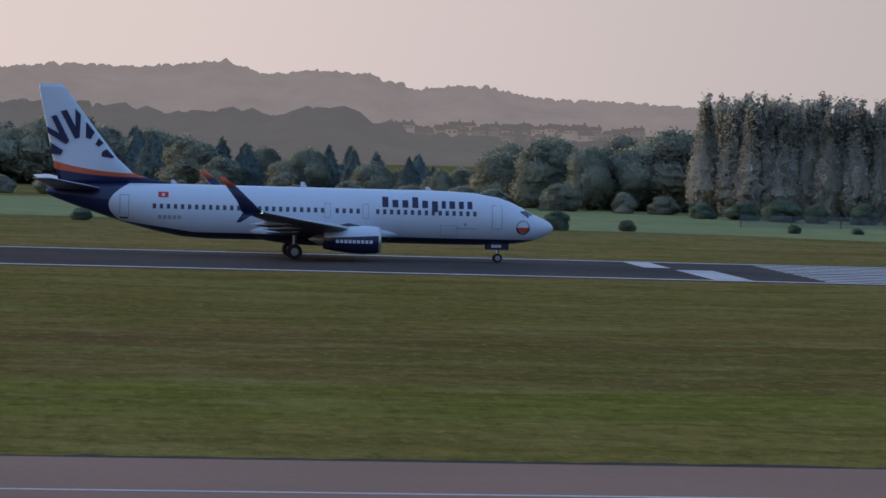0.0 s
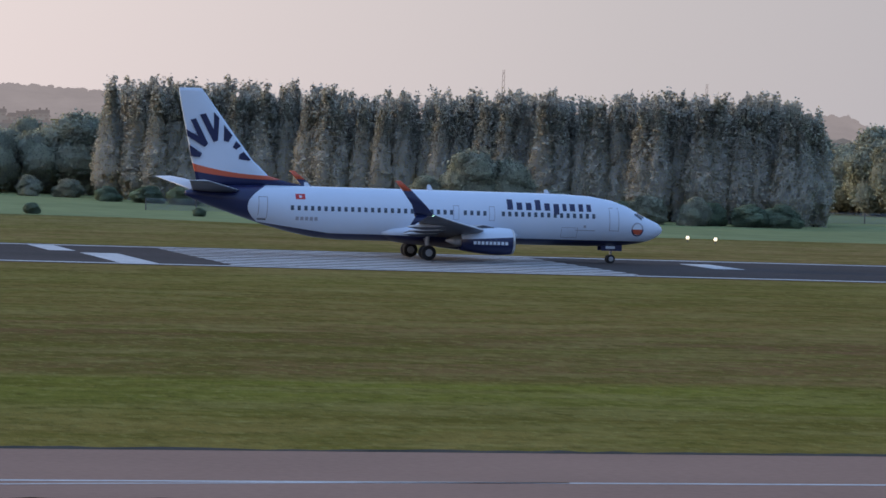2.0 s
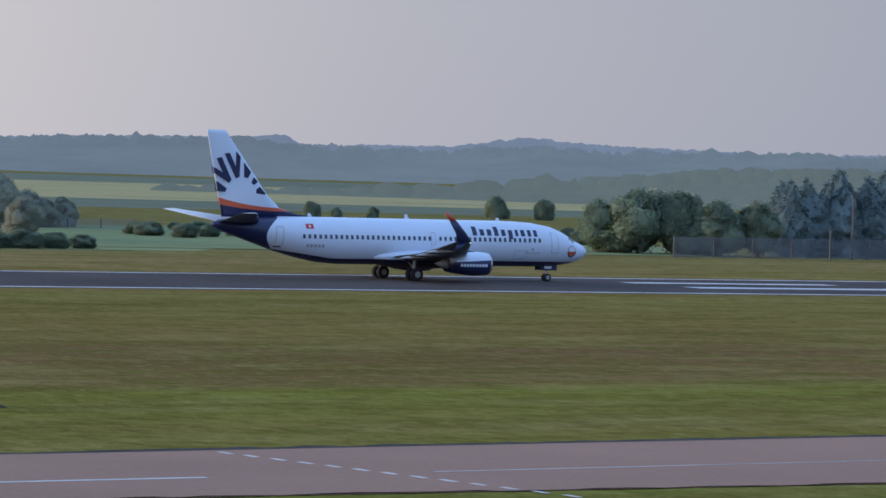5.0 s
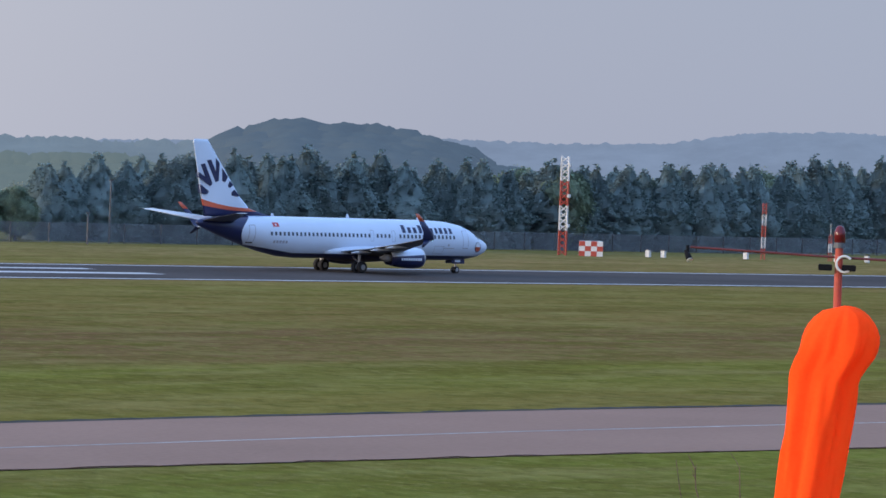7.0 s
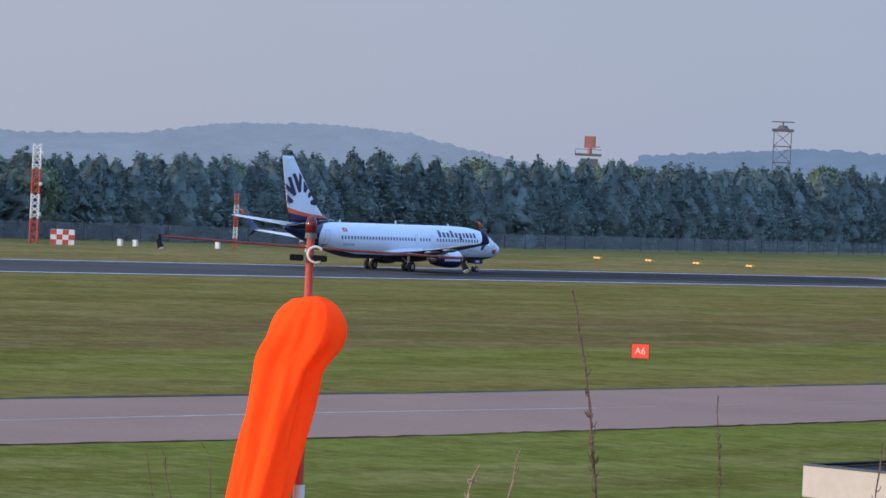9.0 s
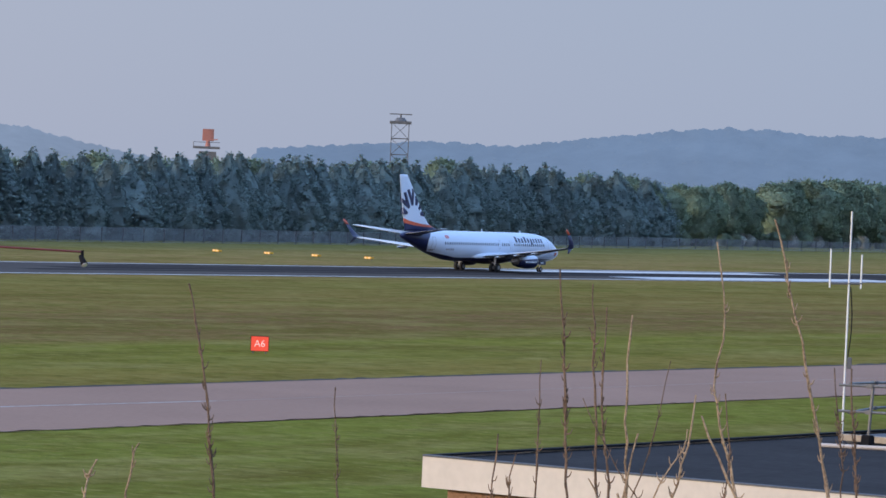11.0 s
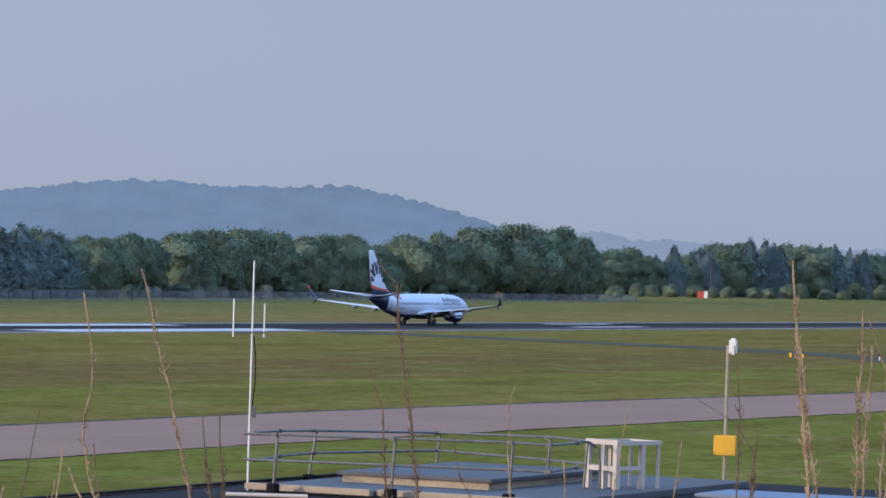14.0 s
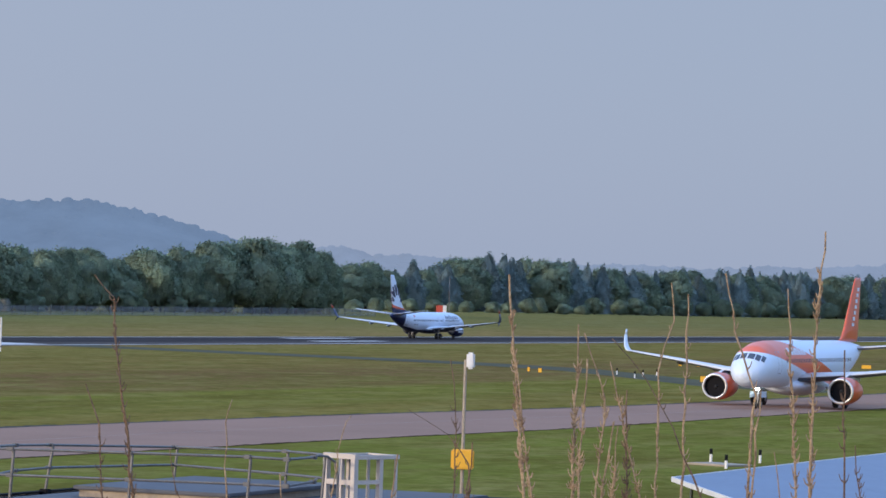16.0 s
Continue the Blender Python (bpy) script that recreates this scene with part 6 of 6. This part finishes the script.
window_row(SPEC_A, jet_a_body, S, [6.15 + 0.52 * k for k in range(15)] + [14.9 + 0.52 * k for k in range(4)] + [17.55 + 0.52 * k for k in range(25)], 3.66, M_WINDOW)
outline(SPEC_A, jet_a_body, S, 4.05, 4.85, 2.55, 4.35, M_SEAM)
outline(SPEC_A, jet_a_body, S, 31.9, 32.6, 2.75, 4.45, M_SEAM)
outline(SPEC_A, jet_a_body, S, 16.95, 17.4, 3.1, 4.2, M_SEAM, 0.035)
outline(SPEC_A, jet_a_body, S, 14.1, 14.55, 3.1, 4.2, M_SEAM, 0.035)
outline(SPEC_A, jet_a_body, S, 7.4, 8.7, 1.95, 2.75, M_SEAM, 0.03)
part("step_plate", skin(SPEC_A, S, 31.95, 32.55, 2.66, 2.74), M_DARK, jet_a_body)
# the name along the body: plain upright bars of the letters' sizes
x = 13.15
for w, z0, z1 in ((0.62, 4.0, 4.86), (0.6, 4.0, 4.62), (0.6, 4.0, 4.62), (0.6, 4.0, 4.88), (0.58, 4.0, 4.62), (0.6, 3.72, 4.62), (0.42, 4.0, 4.62), (0.58, 4.0, 4.62), (0.5, 4.0, 4.62), (0.5, 4.0, 4.62)):
    part("name_bar", skin(SPEC_A, S, x - w * 0.84, x - w * 0.1, z0, z0 + (z1 - z0) * 0.9, 0.016), M_NAVY, jet_a_body)
    x -= w + 0.145
# flag, registration bars, small lettering
part("flag", skin(SPEC_A, S, 29.0, 29.75, 4.32, 4.72, 0.014), mat("red_flag", (0.55, 0.03, 0.03), 0.4), jet_a_body)
part("flag_emblem", skin(SPEC_A, S, 29.27, 29.47, 4.43, 4.61, 0.02), M_WHITE, jet_a_body)
for k in range(5):
    part("registration_bar", skin(SPEC_A, S, 28.05 + 0.36 * k, 28.3 + 0.36 * k, 2.72, 3.0, 0.014), M_PALEGREY, jet_a_body)
part("small_lettering", skin(SPEC_A, S, 6.0, 7.6, 2.52, 2.58, 0.014), M_PALEGREY, jet_a_body)
part("small_emblem", skin(SPEC_A, S, 6.75, 6.95, 2.75, 2.95, 0.014), M_PALEGREY, jet_a_body)
part("gear_number_bar", box(bmesh.new(), -4.7, -3.95, -0.512, -0.504, 1.14, 1.36), M_WHITE, jet_a)
# round badge by the nose
def badge(r, a0, a1, m, off):
    bm = bmesh.new()
    pts = [Vector((0, 0))] + [Vector((r * math.cos(radians(a0 + (a1 - a0) * k / 12)), r * math.sin(radians(a0 + (a1 - a0) * k / 12)))) for k in range(13)]
    ss = [s[0] for s in SPEC_A["secs"]]
    vs = []
    for q in pts:
        st, z = 2.45 - q.x, 2.72 + q.y
        w, zb, zt = (float(np.interp(st, ss, [s[j] for s in SPEC_A["secs"]])) for j in (1, 2, 3))
        u = (z - (zb + zt) / 2) / ((zt - zb) / 2)
        vs.append(bm.verts.new((-st, -(w * math.sqrt(max(0.01, 1 - u * u)) + off), z)))
    for k in range(1, 13):
        bm.faces.new((vs[0], vs[k], vs[k + 1]))
    part("badge", bm, m, jet_a_body)


badge(0.54, 0, 180, M_PALEGREY, 0.014)
badge(0.54, 180, 360, M_NAVY, 0.014)
badge(0.42, 0, 180, M_WHITE, 0.02)
badge(0.42, 180, 270, M_RED, 0.02)
badge(0.42, 270, 360, M_RED, 0.02)
# cockpit glass
def windshield(spec, body, panes):
    """Panes that wrap round the nose: (half-width from, to, station from, to)."""
    secs = spec["secs"]
    ss = [s[0] for s in secs]
    for side in (-1, 1):
        for y0, y1, s0, s1 in panes:
            bm = bmesh.new()
            g = []
            for i in range(4):
                y = y0 + (y1 - y0) * i / 3
                col = []
                for j in range(4):
                    st = s0 + (s1 - s0) * j / 3 + 0.25 * y * y
                    w, zb, zt = (float(np.interp(st, ss, [s[k] for s in secs])) for k in (1, 2, 3))
                    z = (zb + zt) / 2 + (zt - zb) / 2 * math.sqrt(max(0.0, 1 - (y / w) ** 2)) + 0.015
                    col.append(bm.verts.new((-st + 0.012, side * (y + 0.01), z)))
                g.append(col)
            for p_, q_ in zip(g, g[1:]):
                for j in range(3):
                    bm.faces.new((p_[j], q_[j], q_[j + 1], p_[j + 1]))
            part("cockpit_window", bm, M_WINDOW, body)


windshield(SPEC_A, jet_a_body, ((0.04, 0.42, 1.62, 2.15), (0.48, 0.82, 1.65, 2.2), (0.88, 1.12, 1.75, 2.35)))
# aerials on the roof
for st, hgt in ((9.2, 0.3), (18.6, 0.42), (28.3, 0.32)):
    bm = bmesh.new()
    loft(bm, [[Vector((-(st + u), 0.03 * v, 5.25)) for u, v in ((0, 0), (0.2, 1), (0.5, 0), (0.2, -1))], [Vector((-(st + 0.25 + u * 0.5), 0.02 * v, 5.28 + hgt)) for u, v in ((0, 0), (0.2, 1), (0.5, 0), (0.2, -1))]])
    part("aerial", bm, M_WHITE, jet_a_body)
# engine lettering and red line
for e in [o for o in jet_a.children if o.name.startswith("engine")]:
    side = -1 if e.data.vertices[0].co.y < 0 else 1
    for k in range(9):
        bm = bmesh.new()
        x0 = 14.1 + 0.31 * k
        zz = 1.5
        yy = 4.83 + 1.085
        box(bm, -(x0 + 0.22), -x0, min(side * yy, side * (yy + 0.012)), max(side * yy, side * (yy + 0.012)), zz - 0.12, zz + 0.12)
        part("lettering_bar", bm, M_WHITE, e)
# sunburst on both faces of the fin
BURST = [[(37.82, 8.16), (36.85, 7.56), (37.0, 7.26), (37.7, 7.3)],
         [(38.1, 9.33), (37.16, 8.83), (37.8, 10.09), (37.4, 10.19), (36.41, 8.3), (36.65, 8.04), (38.0, 8.83)],
         [(37.1, 10.49), (36.65, 10.59), (35.99, 9.39), (36.01, 10.69), (35.6, 10.29), (35.65, 8.56), (35.99, 8.44)],
         [(35.2, 9.75), (34.54, 8.99), (34.84, 8.46), (35.2, 8.56)],
         [(34.23, 8.56), (33.87, 8.2), (34.23, 7.9), (34.48, 8.1)],
         [(33.63, 7.76), (33.08, 7.2), (33.17, 7.1), (34.01, 7.2), (33.97, 7.54)]]
fin = [o for o in jet_a.children if o.name.startswith("fin")][0]
for side in (-1, 1):
    for poly in BURST:
        bm = bmesh.new()
        pts = poly
        vs = [bm.verts.new((-st, side * (0.26 - 0.012 * (z - 7)), z)) for st, z in pts]
        f = bm.faces.new(vs)
        bmesh.ops.triangulate(bm, faces=[f])
        ext = bmesh.ops.extrude_face_region(bm, geom=bm.faces[:])
        for v in ext["geom"]:
            if isinstance(v, bmesh.types.BMVert):
                v.co.y -= side * 0.18
        bmesh.ops.recalc_face_normals(bm, faces=bm.faces)
        part("sun_ray", bm, M_NAVY, fin)

# the other aircraft: its port side and front show
windshield(SPEC_B, jet_b_body, ((0.05, 0.62, 1.30, 1.95), (0.70, 1.08, 1.30, 1.95), (1.15, 1.40, 1.45, 2.1)))
window_row(SPEC_B, jet_b_body, 1, [7.0 + 0.53 * k for k in range(40)], 4.2, M_WINDOW, 0.24, 0.34)
outline(SPEC_B, jet_b_body, 1, 4.6, 5.5, 3.1, 5.0, M_SEAM)
for k in range(7):
    part("name_bar", skin(SPEC_B, 1, 8.2 + 0.75 * k, 8.72 + 0.75 * k, 4.7, 5.3, 0.014), M_WHITE, jet_b_body)
bm = bmesh.new()
bmesh.ops.create_icosphere(bm, subdivisions=2, radius=0.2, matrix=Matrix.Translation((-4.85, 0, 1.75)))
part("nose_light", bm, glow("taxi_light", (0.85, 1.0, 0.92), 14.0), jet_b)
fin_b = [o for o in jet_b.children if o.name.startswith("fin")][0]
for k in range(7):
    z = 7.2 + 0.55 * k
    st = 33.2 + 0.44 * k * 0.75
    part("lettering_bar", box(bmesh.new(), -(st + 0.7), -st, 0.27 - 0.022 * k, 0.285 - 0.022 * k, z, z + 0.34), M_WHITE, fin_b)


# ---- movement ----
def motions():
    """The take-off roll, and the other aircraft taxiing the opposite way."""
    rows = []
    for i in range(33):
        t = i * 0.5
        s = 38.38 + 25.1757 * t + 1.27034 * t * t - 0.0172924 * t ** 3 + 0.00073855 * t ** 4
        rows.append((t, pose(s, 291.5, 0.03)))
    walk(jet_a, rows)
    jet_b.scale = (1.09, 1.09, 1.09)
    walk(jet_b, [(t, pose(347.7 + 10.2 * (16 - t), 108.1, 0.02, 0, 0, 180)) for t in (0, 4, 8, 12, 16)])
    swing = ((0, 2), (6.8, 4), (7.0, 3), (7.6, -0.5), (8.0, 2.5), (8.5, 6.5), (8.7, 8.5), (9.6, 2), (10.8, -9), (16, -9))
    walk(sock, [(t, SOCK_AT @ pose(-0.25 if t > 10 else 0, 0, 0, 0, a, 0)) for t, a in swing])


motions()
